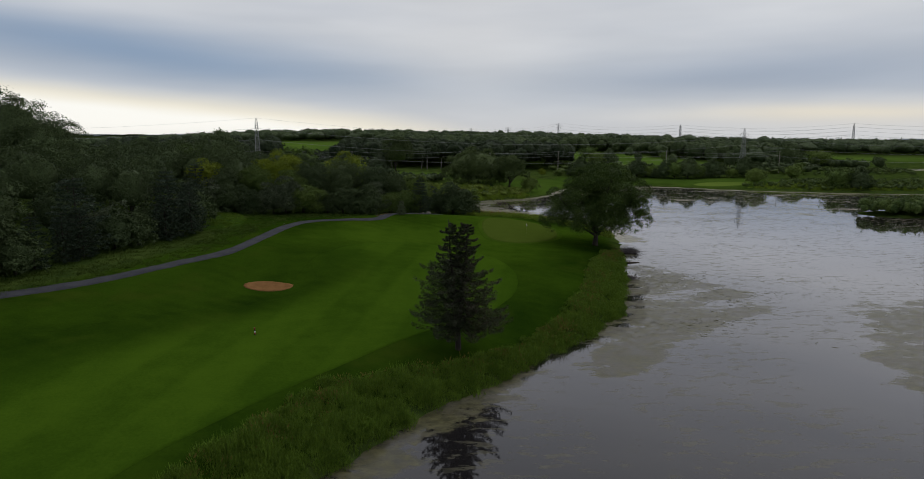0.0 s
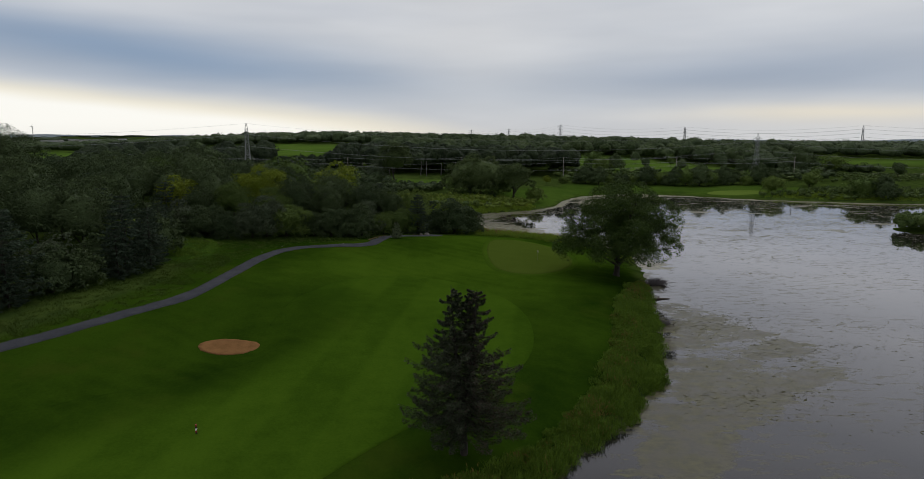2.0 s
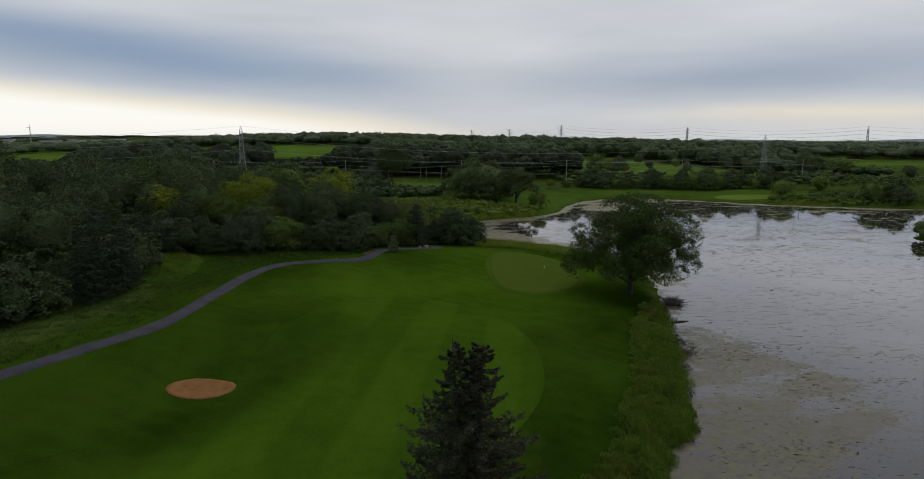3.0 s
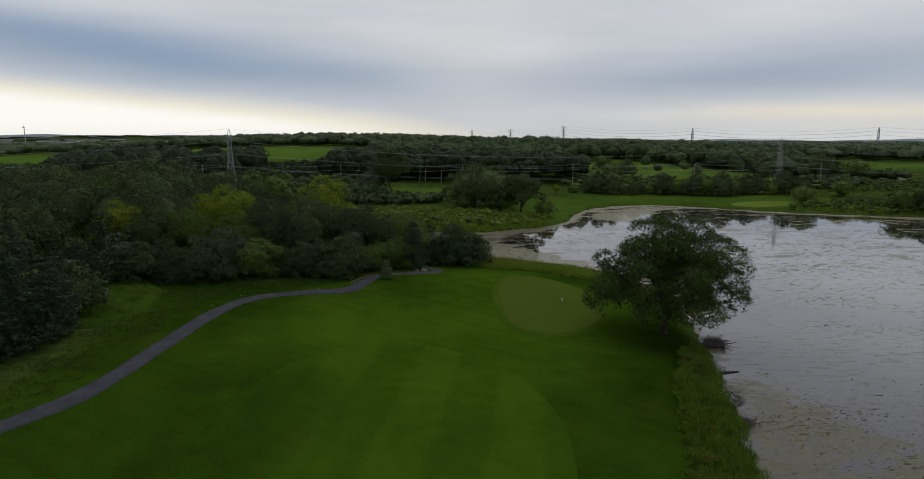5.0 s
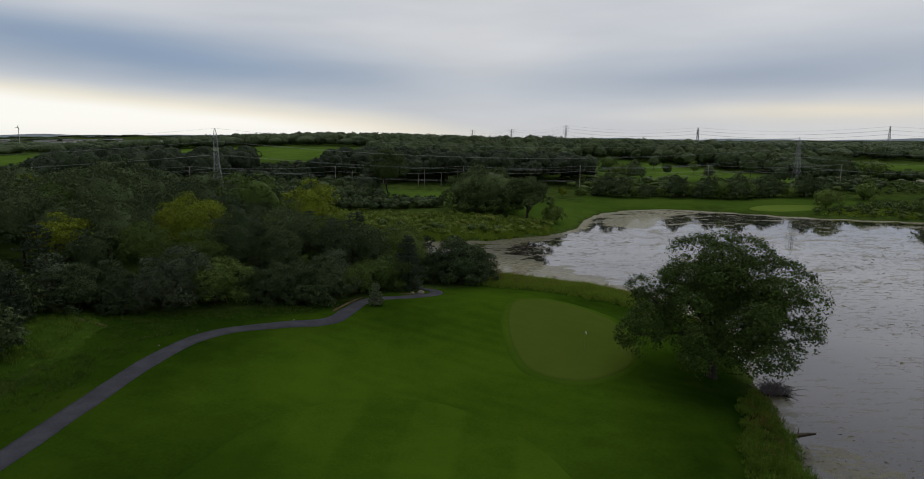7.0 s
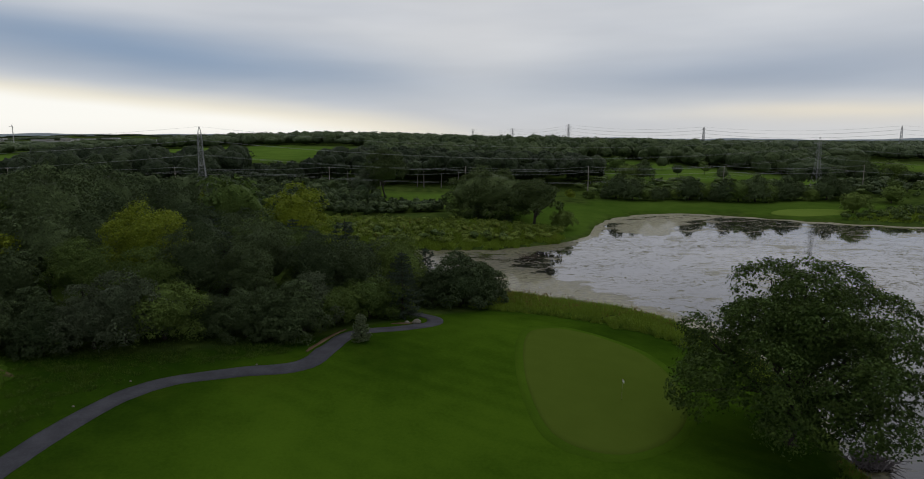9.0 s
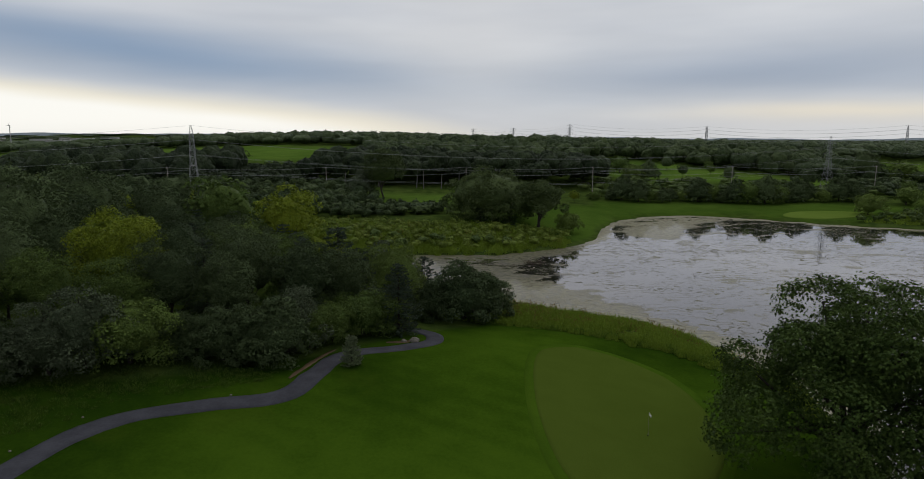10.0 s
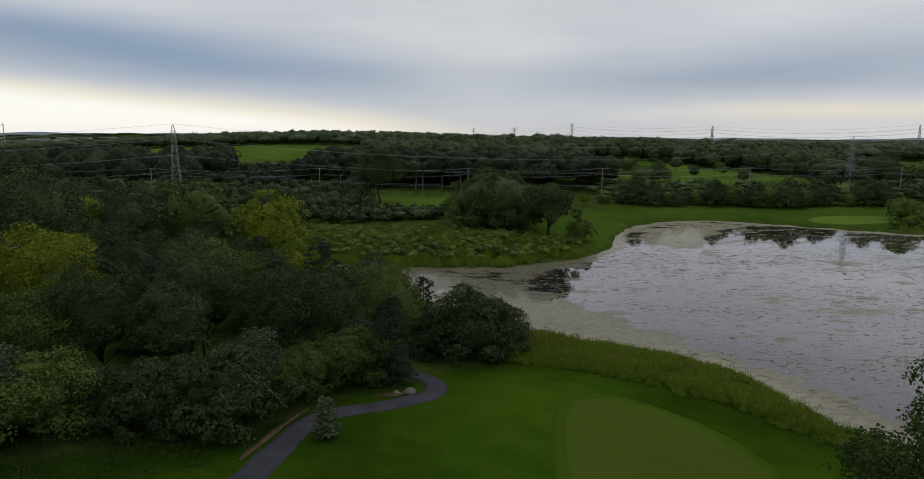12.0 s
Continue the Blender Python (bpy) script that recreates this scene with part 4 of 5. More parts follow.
# ---- far woods: one joined mesh each ----
def far_wood(name, outline, gap, tall, wide, leaves_each, leaf, seed, label, mat=None, low=0.0, keep=1.0, lobes=5, puff=(0.40, 0.60), core=0.76, category="woodland", shore=1.0, per=6, fine=0):
    rng = np.random.default_rng(seed)
    pts = np.array(outline, float)
    lo, hi = pts.min(0), pts.max(0)
    gx, gy = np.meshgrid(np.arange(lo[0], hi[0], gap * 1.05), np.arange(lo[1], hi[1], gap * 0.95))
    gx = gx + (np.arange(len(gx)) % 2)[:, None] * gap * 0.5
    x, y = (g.ravel() + rng.uniform(-0.42, 0.42, g.size) * gap for g in (gx, gy))
    n = len(x)
    ok = (poly_distance(x, y, outline) > 0) & (land(x, y) > shore) & (rng.uniform(size=n) < keep)
    x, y = x[ok], y[ok]
    z = height(x, y)
    vs, qs, fs, tint, base = [], [], [], [], 0
    for cx, cy, cz in zip(x, y, z):
        h = tall * rng.uniform(0.72, 1.2)
        r = wide * rng.uniform(0.75, 1.25)
        v, q, f, _ = crown_cloud(rng, h, r, h * low, lobes, leaves_each, leaf, 0.42, puff, per, core, fine)
        tint.append(np.full(len(v), rng.uniform()))
        vs.append(v + np.array((cx, cy, cz)))
        qs.append(q + base)
        fs.append(f + base)
        base += len(v)
    me = mesh_from(name, np.concatenate(vs), np.concatenate(qs), np.concatenate(fs), mats=[mat or L_FAR], smooth_faces=True)
    me.attributes.new("tint", "FLOAT", "POINT").data.foreach_set("value", np.concatenate(tint).astype(np.float32))
    return tagged(new(name, me), label, category, kind="stuff")


far_wood("woodland", [(-222, 372), (-200, 352), (-126, 366), (-126, 440), (-250, 480)], 8.5, 15.5, 7, 100, 1.15, 81, "dark belt of tall trees behind the power line", L_BELT_DARK, lobes=16, puff=(0.24, 0.36), core=0.86, fine=1)
far_wood("thicket", [(-126, 372), (-78, 378), (-78, 455), (-126, 445)], 6.5, 7.5, 4.4, 90, 0.95, 89, "lower dark trees in the dip of the belt", L_BELT_DARK, lobes=10, puff=(0.26, 0.40), core=0.74)
far_wood("woodland", [(-78, 376), (-20, 388), (70, 392), (70, 440), (-60, 470), (-78, 455)], 7.0, 15.0, 5.8, 100, 1.15, 77, "belt of dark trees with pale trunks", L_BELT_DARK, low=0.3, lobes=16, puff=(0.24, 0.36), core=0.86, fine=1)
far_wood("woodland", [(-60, 470), (60, 440), (76, 500), (60, 640), (-90, 660)], 9.5, 15, 7.5, 100, 1.15, 80, "dark wood rising behind the belt", L_BELT, lobes=16, puff=(0.24, 0.36), core=0.86, fine=1)
far_wood("woodland", [(66, 556), (120, 572), (186, 505), (228, 442), (262, 490), (290, 560), (280, 650), (240, 672), (60, 660)], 10.5, 13, 7.0, 100, 1.15, 90, "dark wood behind the sloping field", L_BELT, lobes=16, puff=(0.24, 0.36), core=0.86, fine=1)
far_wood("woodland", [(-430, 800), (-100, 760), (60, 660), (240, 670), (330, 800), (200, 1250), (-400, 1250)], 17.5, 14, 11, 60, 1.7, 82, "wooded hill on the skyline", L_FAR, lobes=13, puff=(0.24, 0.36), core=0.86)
far_wood("woodland", [(-150, 955), (15, 955), (25, 1045), (-160, 1045)], 12, 13.5, 3.2, 60, 1.2, 97, "dark conifers on the wooded hill", L_BELT, lobes=12, puff=(0.3, 0.5), core=0.86)
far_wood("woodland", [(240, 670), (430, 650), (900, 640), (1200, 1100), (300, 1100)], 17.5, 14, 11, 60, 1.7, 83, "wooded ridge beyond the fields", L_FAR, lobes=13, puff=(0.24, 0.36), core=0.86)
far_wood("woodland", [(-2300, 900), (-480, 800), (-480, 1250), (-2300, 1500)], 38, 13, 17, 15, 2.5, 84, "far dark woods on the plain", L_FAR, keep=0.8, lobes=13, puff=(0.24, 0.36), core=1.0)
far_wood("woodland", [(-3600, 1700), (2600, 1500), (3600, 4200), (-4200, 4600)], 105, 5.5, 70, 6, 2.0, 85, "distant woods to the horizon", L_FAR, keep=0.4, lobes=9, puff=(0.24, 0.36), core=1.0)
far_wood("thicket", [(222, 455), (292, 450), (300, 462), (270, 500), (235, 500)], 8.5, 8.5, 5.0, 90, 0.9, 98, "dark trees at the foot of the ridge", L_BELT, lobes=12, puff=(0.26, 0.40), core=0.80)
far_wood("thicket", [(-340, 350), (-232, 372), (-262, 480), (-400, 470)], 8.0, 5.5, 5.0, 90, 0.95, 96, "low mixed trees before the western field", L_BELT, lobes=10, puff=(0.26, 0.40), core=0.74)
far_wood("thicket", [(-230, 296), (-84, 296), (-62, 292), (-36, 318), (-40, 345), (-60, 366), (-230, 366)], 5.0, 6.0, 3.6, 90, 0.76, 79, "thicket of mixed bushes below the power line", L_BELT, keep=0.75, lobes=10, puff=(0.26, 0.40), core=0.74)
far_wood("thicket", [(-64, 292), (-34, 290), (-8, 300), (-8, 310), (-60, 314)], 3.6, 4.2, 2.8, 90, 0.6649999999999999, 76, "row of dark bushes before the meadow", L_BELT, lobes=10, puff=(0.26, 0.40), core=0.74)
far_wood("thicket", [(45, 352), (170, 350), (188, 352), (186, 384), (165, 412), (96, 420), (60, 450)], 7.0, 3.4, 4.2, 90, 0.855, 78, "thicket of bushes between far bank and field", L_MARSH, keep=0.6, lobes=10, puff=(0.26, 0.40), core=0.74)
far_wood("thicket", [(187, 352), (200, 352), (246, 430), (224, 430), (187, 386)], 6.5, 5.0, 4.2, 90, 0.855, 93, "dark bushes in the marsh beside the pond", L_BELT, keep=0.8, lobes=10, puff=(0.26, 0.40), core=0.74)
far_wood("thicket", [(200, 350), (252, 345), (300, 420), (256, 440), (246, 430)], 4.5, 1.9, 1.9, 60, 0.6, 95, "low marsh bushes before the far pond", L_MARSH, keep=0.7, lobes=8, puff=(0.30, 0.46), core=0.70)
far_wood("thicket", [(270, 330), (400, 330), (430, 450), (360, 450)], 5.5, 4.2, 2.8, 80, 0.75, 94, "dark bushes in the marsh towards the ridge", L_BELT, keep=0.75, lobes=9, puff=(0.28, 0.42), core=0.76)
far_wood("shrub_belt", [(-60, 262), (-42, 254), (-33, 246.5), (-17, 243), (-6, 241), (14, 245), (29, 256), (30, 262), (12, 271), (-4, 276), (-40, 282), (-60, 286)], 3.3, 2.6, 2.0, 156, 0.36, 86, "green waterside shrubs along the inlet", L_SHRUB, lobes=8, puff=(0.30, 0.46), core=0.66, per=8)
far_wood("shrub_belt", [(-56, 262), (-42, 255), (-33, 247), (-17, 243.5), (-6, 242), (14, 246), (14, 250), (-6, 250), (-30, 256), (-56, 272)], 5.5, 3.6, 2.2, 108, 0.36, 91, "taller bushes among the waterside shrubs", L_MARSH, keep=0.7, lobes=10, puff=(0.26, 0.40), core=0.74)
far_wood("shrub_belt", [(124, 188), (150, 180), (206, 180), (206, 210), (150, 210), (124, 202)], 2.2, 4.8, 2.0, 84, 0.42, 87, "green reeds and shrubs covering the islet", L_MARSH, shore=0.15, lobes=10, puff=(0.26, 0.40), core=0.74)
far_wood("shrub_belt", [(135, 296), (160, 283), (200, 275), (300, 268), (300, 300), (170, 315)], 3.0, 2.5, 1.7, 60, 0.5, 88, "marsh shrubs along the far bank", L_MARSH, lobes=8, puff=(0.30, 0.46), core=0.70, keep=0.75)


def far_hills():
    """Low hills that close the horizon, their blue a painted haze."""
    a = np.radians(np.linspace(-58, 58, 160))
    top = 26 + 28 * smooth(-0.1, -0.35, a) + 5 * np.sin(a * 9) + 4 * np.sin(a * 31 + 1) + 2 * np.sin(a * 83)
    ring = np.stack([4600 * np.sin(a), 4600 * np.cos(a)], -1)
    rows = [np.concatenate([ring * f, (z + 0 * top)[:, None]], 1) for f, z in ((0.985, -30.0), (1.0, top), (1.03, top * 0.7), (1.06, -30.0))]
    n = len(a)
    i, j = np.meshgrid(np.arange(3), np.arange(n - 1), indexing="ij")
    q = i * n + j
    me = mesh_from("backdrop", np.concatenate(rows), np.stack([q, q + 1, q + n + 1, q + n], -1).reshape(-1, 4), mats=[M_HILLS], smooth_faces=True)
    tagged(new("backdrop", me), "low wooded hills on the horizon, painted in blue-grey haze", "hills", kind="structure")


far_hills()


# ---- bank grass and reeds ----
BANK = [(-30, 15), (-19, 38), (-16, 45), (-12, 52.5), (-6, 57), (0, 60.2), (6, 65.5), (12, 74.5), (17, 87), (20.5, 99), (23.5, 110), (27, 118), (30, 124), (33, 128), (45, 128), (40, 90), (25, 60), (0, 30), (-20, 10)]
REEDS = [(-5.5, 174), (4.6, 169.6), (11.5, 167.3), (22, 160.5), (26.6, 156.8), (30.4, 151.5), (33, 144), (50, 145), (50, 182), (12, 214), (-10, 196)]


def tussocks(name, outline, spacing, per, tall, width, mat, seed, label, keep=None, tips=None, stiff=0.5):
    """Grass in rounded tussocks: blades arch out from each centre, tallest in its middle."""
    rng = np.random.default_rng(seed)
    pts = np.array(outline, float)
    lo, hi = pts.min(0), pts.max(0)
    n = int((hi - lo).prod() / spacing ** 2)
    cx, cy = rng.uniform(lo[0], hi[0], n), rng.uniform(lo[1], hi[1], n)
    inner, d = poly_distance(cx, cy, outline), land(cx, cy)
    ok = (inner > 0.4 * wave(cx, cy, 0.9, 3.0)) & (d > -0.25)
    if keep is not None:
        ok &= rng.uniform(size=n) < keep(cx, cy, inner, d)
    cx, cy, inner = cx[ok], cy[ok], inner[ok]
    m = len(cx)
    big = rng.uniform(0.55, 1.15, m) * (0.6 + 0.4 * smooth(0, 1.8, inner)) * (1 + 0.2 * wave(cx, cy, 0.8, seed)) * (1 + 0.24 * wave(cx, cy, 1.7, seed + 1.0))
    i = np.repeat(np.arange(m), per)
    n = len(i)
    a, r = rng.uniform(0, 2 * np.pi, n), np.sqrt(rng.uniform(0, 1, n))
    R = spacing * 0.85 * big[i]
    ox, oy = np.cos(a) * r * R, np.sin(a) * r * R
    x, y = cx[i] + ox, cy[i] + oy
    z = np.maximum(height(x, y), -0.1)
    h = tall * big[i] * (1.05 - 0.72 * r ** 2) * rng.uniform(0.7, 1.15, n)
    lean = np.stack([ox, oy], -1) * stiff + rng.normal(0, 0.2, (n, 2)) * h[:, None]
    turn = rng.uniform(0, 2 * np.pi, n)
    w = width * rng.uniform(0.7, 1.3, n)
    side = np.stack([np.cos(turn) * w / 2, np.sin(turn) * w / 2, 0 * w], -1)
    base = np.stack([x, y, z - 0.05], -1)
    top = np.stack([x + lean[:, 0], y + lean[:, 1], z + h], -1)
    if tips:
        base = base * tips + top * (1 - tips)
    verts = np.stack([base - side, base + side, top], 1).reshape(-1, 3)
    k = np.arange(n, dtype=np.int32)[:, None] * 3
    me = mesh_from(name, verts, None, k + np.array([[0, 1, 2]], np.int32), mats=[mat])
    return tagged(new(name, me), label, "grass", kind="stuff")


tussocks("bank_grass", BANK, 1.15, 250, 1.3, 0.062, L_BANK, 3, "lush green grass in soft clumps along the pond bank", None, 0.5, 0.25)
tussocks("low_bank_grass", BANK, 0.8, 60, 0.9, 0.075, L_BANK, 8, "shorter grass between the clumps of the bank", None, None, 0.25)
tussocks("bank_grass_heads", BANK, 0.9, 20, 1.5, 0.08, L_REED_DRY, 4, "ochre seed heads among the bank grass", lambda x, y, inner, d: smooth(4.6, 1.2, inner) * (0.25 + 0.6 * (wave(x, y, 2.0) > 0)), 0.22, 0.25)
tussocks("reed_bed", REEDS, 0.8, 62, 1.1, 0.10, L_REED, 6, "green reeds on the far side of the point", None, None, 0.25)
INLET = [(-60, 258), (-42, 240), (-33, 238), (-17, 236), (-6, 235), (12, 237), (26, 247), (28, 258), (12, 271), (-4, 276), (-40, 282), (-60, 286)]
tussocks("waterside_reeds", INLET, 1.3, 60, 2.0, 0.16, L_REED, 11, "tall yellow-green reeds between the waterside shrubs", None, None, 0.3)
tussocks("waterside_heads", INLET, 2.4, 16, 2.6, 0.16, L_REED_DRY, 12, "ochre heads of the waterside reeds", lambda x, y, inner, d: 0.05 + 0.3 * (wave(x, y, 5.0) > 0.3), 0.25, 0.3)
VERGE = [(-66, 50), (-58, 62), (-50.5, 74), (-45, 84), (-41, 92), (-39.5, 100), (-39, 112), (-39, 122), (-37.5, 130), (-34, 136), (-26, 139), (-21.5, 141), (-21, 146), (-34, 146), (-46, 142), (-56, 143), (-62, 128), (-56, 112), (-58, 98), (-64, 80)]
tussocks("rough_grass", VERGE, 0.75, 30, 0.34, 0.055, L_WEEDS, 13, "dull green rough grass and weeds below the wood", lambda x, y, inner, d: (0.7 + 0.3 * (wave(x, y, 3.5, 1.0) > -0.1)) * (poly_distance(x, y, CLEARING) < 0), None, 0.5)
tussocks("marsh_reeds", [(135, 296), (160, 283), (200, 275), (300, 268), (300, 292), (170, 312)], 2.0, 34, 1.9, 0.2, L_REED, 14, "green reeds along the far bank of the pond", None, None, 0.3)
tussocks("clearing_grass", CLEARING, 0.9, 60, 0.6, 0.06, L_BANK, 15, "lush tall grass in the clearing", lambda x, y, inner, d: 0.45 + 0.55 * (wave(x, y, 1.6, 2.0) > 0), None, 0.4)
tussocks("reed_edge", REEDS, 0.8, 50, 0.85, 0.09, L_BANK, 10, "low green grass edging the reed bed", lambda x, y, inner, d: smooth(3.2, 1.6, inner) * (d > 3))
tussocks("reed_heads", REEDS, 0.9, 20, 1.5, 0.12, L_REED_DRY, 7, "ochre reed heads in the reed bed", lambda x, y, inner, d: (0.12 + 0.38 * smooth(18, 2, x)) * smooth(2.0, 4.5, inner), 0.2, 0.25)


# ---- power lines ----
def tower(name, x, y, top, turn, arms=(0.50, 0.69, 0.88), reach=3.5):
    """A lattice transmission tower: legs, bracing, three pairs of arms with hanging insulators."""
    z = height_at(x, y)
    H = top - z
    ob = thing(name, "grey steel lattice tower carrying high-voltage cables", "pylon", (x, y, z), turn, 1.0, "transmission towers")
    corner = [(-1, -1), (1, -1), (1, 1), (-1, 1)]
    r = 0.075 if y < 500 else 0.17

    def half(f):
        return np.interp(f, [0, 0.5, 0.9, 1], [0.085, 0.034, 0.022, 0.004]) * H
    levels = [0, 0.13, 0.25, 0.36, 0.45, 0.53, 0.61, 0.69, 0.77, 0.84, 0.9, 1.0]
    for cx, cy in corner:
        v, q = tubes([[((cx * half(f), cy * half(f), f * H - (0.5 if f == 0 else 0)), r) for f in levels]], 4)
        part("leg", mesh_from("leg", v, q, mats=[M_STEEL]), ob)
    for k in range(4):
        (ax, ay), (bx, by) = corner[k], corner[(k + 1) % 4]
        lines = []
        for f, g in zip(levels[:-2], levels[1:-1]):
            lines.append([((ax * half(f), ay * half(f), f * H), r * 0.6), ((bx * half(g), by * half(g), g * H), r * 0.6)])
            lines.append([((bx * half(f), by * half(f), f * H), r * 0.6), ((ax * half(g), ay * half(g), g * H), r * 0.6)])
            lines.append([((ax * half(g), ay * half(g), g * H), r * 0.6), ((bx * half(g), by * half(g), g * H), r * 0.6)])
        v, q = tubes(lines, 3)
        part("bracing", mesh_from("bracing", v, q, mats=[M_STEEL]), ob)
    tips = []
    for f in arms:
        for s in (-1, 1):
            tip = np.array((s * reach, 0, f * H))
            b = half(f)
            lines = [[((s * b, -b, f * H), r * 0.7), (tip, r * 0.7)], [((s * b, b, f * H), r * 0.7), (tip, r * 0.7)], [((s * b, 0, (f + 0.045) * H), r * 0.7), (tip, r * 0.7)]]
            v, q = tubes(lines, 4)
            arm = part("arm", mesh_from("arm", v, q, mats=[M_STEEL]), ob)
            v, q = tubes([[(tip, 0.06), (tip - np.array((0, 0, 0.9)), 0.10), (tip - np.array((0, 0, 1.6)), 0.06)]], 5)
            part("insulator", mesh_from("insulator", v, q, mats=[M_DARK]), arm, "dark hanging insulator")
            tips.append(ob.matrix_basis @ Vector(tip - np.array((0, 0, 1.6))))
    tips.append(ob.matrix_basis @ Vector((0, 0, H)))
    return tips


def cable(a, b, sag, r, label):
    t = np.linspace(0, 1, 21)
    a, b = np.array(a), np.array(b)
    line = [(a + (b - a) * s - np.array((0, 0, sag * 4 * s * (1 - s))), r) for s in t]
    v, q = tubes([line], 4)
    ob = new("power_cable", mesh_from("power_cable", v, q, mats=[M_WIRE]))
    tagged(ob, label, "cable", "power cables")


turn_line = math.atan2(59, 274)
line_one = [tower("transmission_tower", -378, 258, 34, turn_line + math.pi / 2), tower("transmission_tower", -104, 317, 34.4, turn_line + math.pi / 2),
            tower("transmission_tower", 169.6, 375.6, 30.3, turn_line + math.pi / 2), tower("transmission_tower", 444, 434, 31, turn_line + math.pi / 2)]
for p, q in zip(line_one[:-1], line_one[1:]):
    for a, b in zip(p, q):
        cable(a, b, 6.5, 0.024, "thin aluminium power cable hung between towers")
far_places = [(612, 601, 42), (453.9, 725.2, 42.1), (296.2, 849.3, 43.4), (148.9, 967.6, 49.1), (87.4, 1190.3, 47.1), (21, 1450, 50)]
line_two = []
for i, (x, y, top) in enumerate(far_places):
    nx, ny, _ = far_places[min(i + 1, len(far_places) - 1)] if i + 1 < len(far_places) else far_places[i]
    px, py, _ = far_places[max(i - 1, 0)]
    line_two.append(tower("transmission_tower", x, y, top, math.atan2(ny - py, nx - px) + math.pi / 2, (0.66, 0.80, 0.93), 5.0))
for p, q in zip(line_two[:-1], line_two[1:]):
    for a, b in zip(p, q):
        cable(a, b, 5.0, 0.06, "thin aluminium power cable hung between far towers")


def pole(x, y, tall):
    z = height_at(x, y)
    ob = thing("utility_pole", "weathered wooden utility pole with a crossarm", "utility pole", (x, y, z), 0, 1, "utility poles")
    v, q = tubes([[((0, 0, -0.5), 0.20), ((0, 0, tall * 0.5), 0.17), ((0, 0, tall), 0.13)]], 8)
    part("pole", mesh_from("pole", v, q, mats=[M_POLE], smooth_faces=True), ob)
    tips = []
    for h in (tall - 0.5, tall - 3.0):
        v, q = tubes([[((-0.02, -1.3, h), 0.08), ((-0.02, 1.3, h), 0.08)]], 4)
        crossarm = part("crossarm", mesh_from("crossarm", v, q, mats=[M_POLE]), ob)
        for s in (-1.2, 1.2):
            v, q = tubes([[((0, s, h), 0.05), ((0, s, h + 0.3), 0.07)]], 6)
            part("insulator", mesh_from("insulator", v, q, mats=[M_DARK]), crossarm, "dark insulator")
            tips.append((x, y + s, z + h + 0.3))
    return tips


poles = [pole(x, y, 17.0 - height_at(x, y)) for x, y in ((-285, 352), (-210, 358), (-135, 361), (-64, 362), (-1, 362), (56, 362), (120, 365), (190, 372))]
for p, q in zip(poles[:-1], poles[1:]):
    for a, b in zip(p, q):
        cable(a, b, 1.2, 0.024, "thin cable strung between utility poles")


# ---- small things ----
def post(x, y):
    z = height_at(x, y)
    ob = thing("marker_post", "short striped yardage post standing in the fairway", "post", (x, y, z))
    for i, m in enumerate((M_DARK, M_RED, M_WHITE, M_DARK, M_RED)):
        r = 0.075
        v, q = tubes([[((0, 0, i * 0.17 - (0.1 if i == 0 else 0)), r), ((0, 0, i * 0.17 + 0.17), r), ((0, 0, i * 0.17 + 0.174), 0.004)]], 12)
        part("stripe", mesh_from("stripe", v, q, mats=[m]), ob)


def flag(x, y):
    z = height_at(x, y) + 0.10
    ob = thing("golf_flag", "white flag on a thin pin in the green", "flag", (x, y, z))
    v, q = tubes([[((0, 0, -0.1), 0.012), ((0, 0, 2.25), 0.010)]], 8)
    part("pin", mesh_from("pin", v, q, mats=[M_POLE]), ob)
    u, w = np.meshgrid(np.linspace(0, 1, 9), np.linspace(0, 1, 5))
    P = np.stack([0.20 * u, 0.07 * np.sin(u * 5 + w) * u, 2.22 - 0.30 * w - 0.26 * u ** 1.5], -1)
    P2 = P + np.array((0, 0.006, 0))
    i, j = np.meshgrid(np.arange(4), np.arange(8), indexing="ij")
    a = (i * 9 + j).ravel()
    f = np.stack([a, a + 1, a + 10, a + 9], -1)
    part("cloth", mesh_from("cloth", np.concatenate([P.reshape(-1, 3), P2.reshape(-1, 3)]), np.concatenate([f, f[:, ::-1] + 45]), mats=[M_WHITE], smooth_faces=True), ob, "white flag cloth")
    v, q = tubes([[((0, 0, -0.12), 0.054), ((0, 0, 0.006), 0.054)]], 16)
    part("cup", mesh_from("cup", v, q, mats=[M_DARK]), ob)


def lump(seed, size, rough=0.22):
    bm = bmesh.new()
    bmesh.ops.create_icosphere(bm, subdivisions=3, radius=1.0)
    off = Vector((seed * 3.1, seed * 1.7, 0))
    for v in bm.verts:
        n = noise.noise(v.co * 1.3 + off) + 0.5 * noise.noise(v.co * 3.1 + off)
        v.co = Vector((v.co.x * size[0], v.co.y * size[1], v.co.z * size[2])) * (1 + rough * n)
    me = bpy.data.meshes.new("stone")
    bm.to_mesh(me)
    bm.free()
    return me


def rock(x, y, size, seed):
    me = lump(seed, size)
    me.materials.append(M_STONE)
    ob = new("boulder", me)
    ob.location = (x, y, height_at(x, y) + size[2] * 0.45)
    tagged(ob, "pale weathered boulder beside the cart path", "boulder")


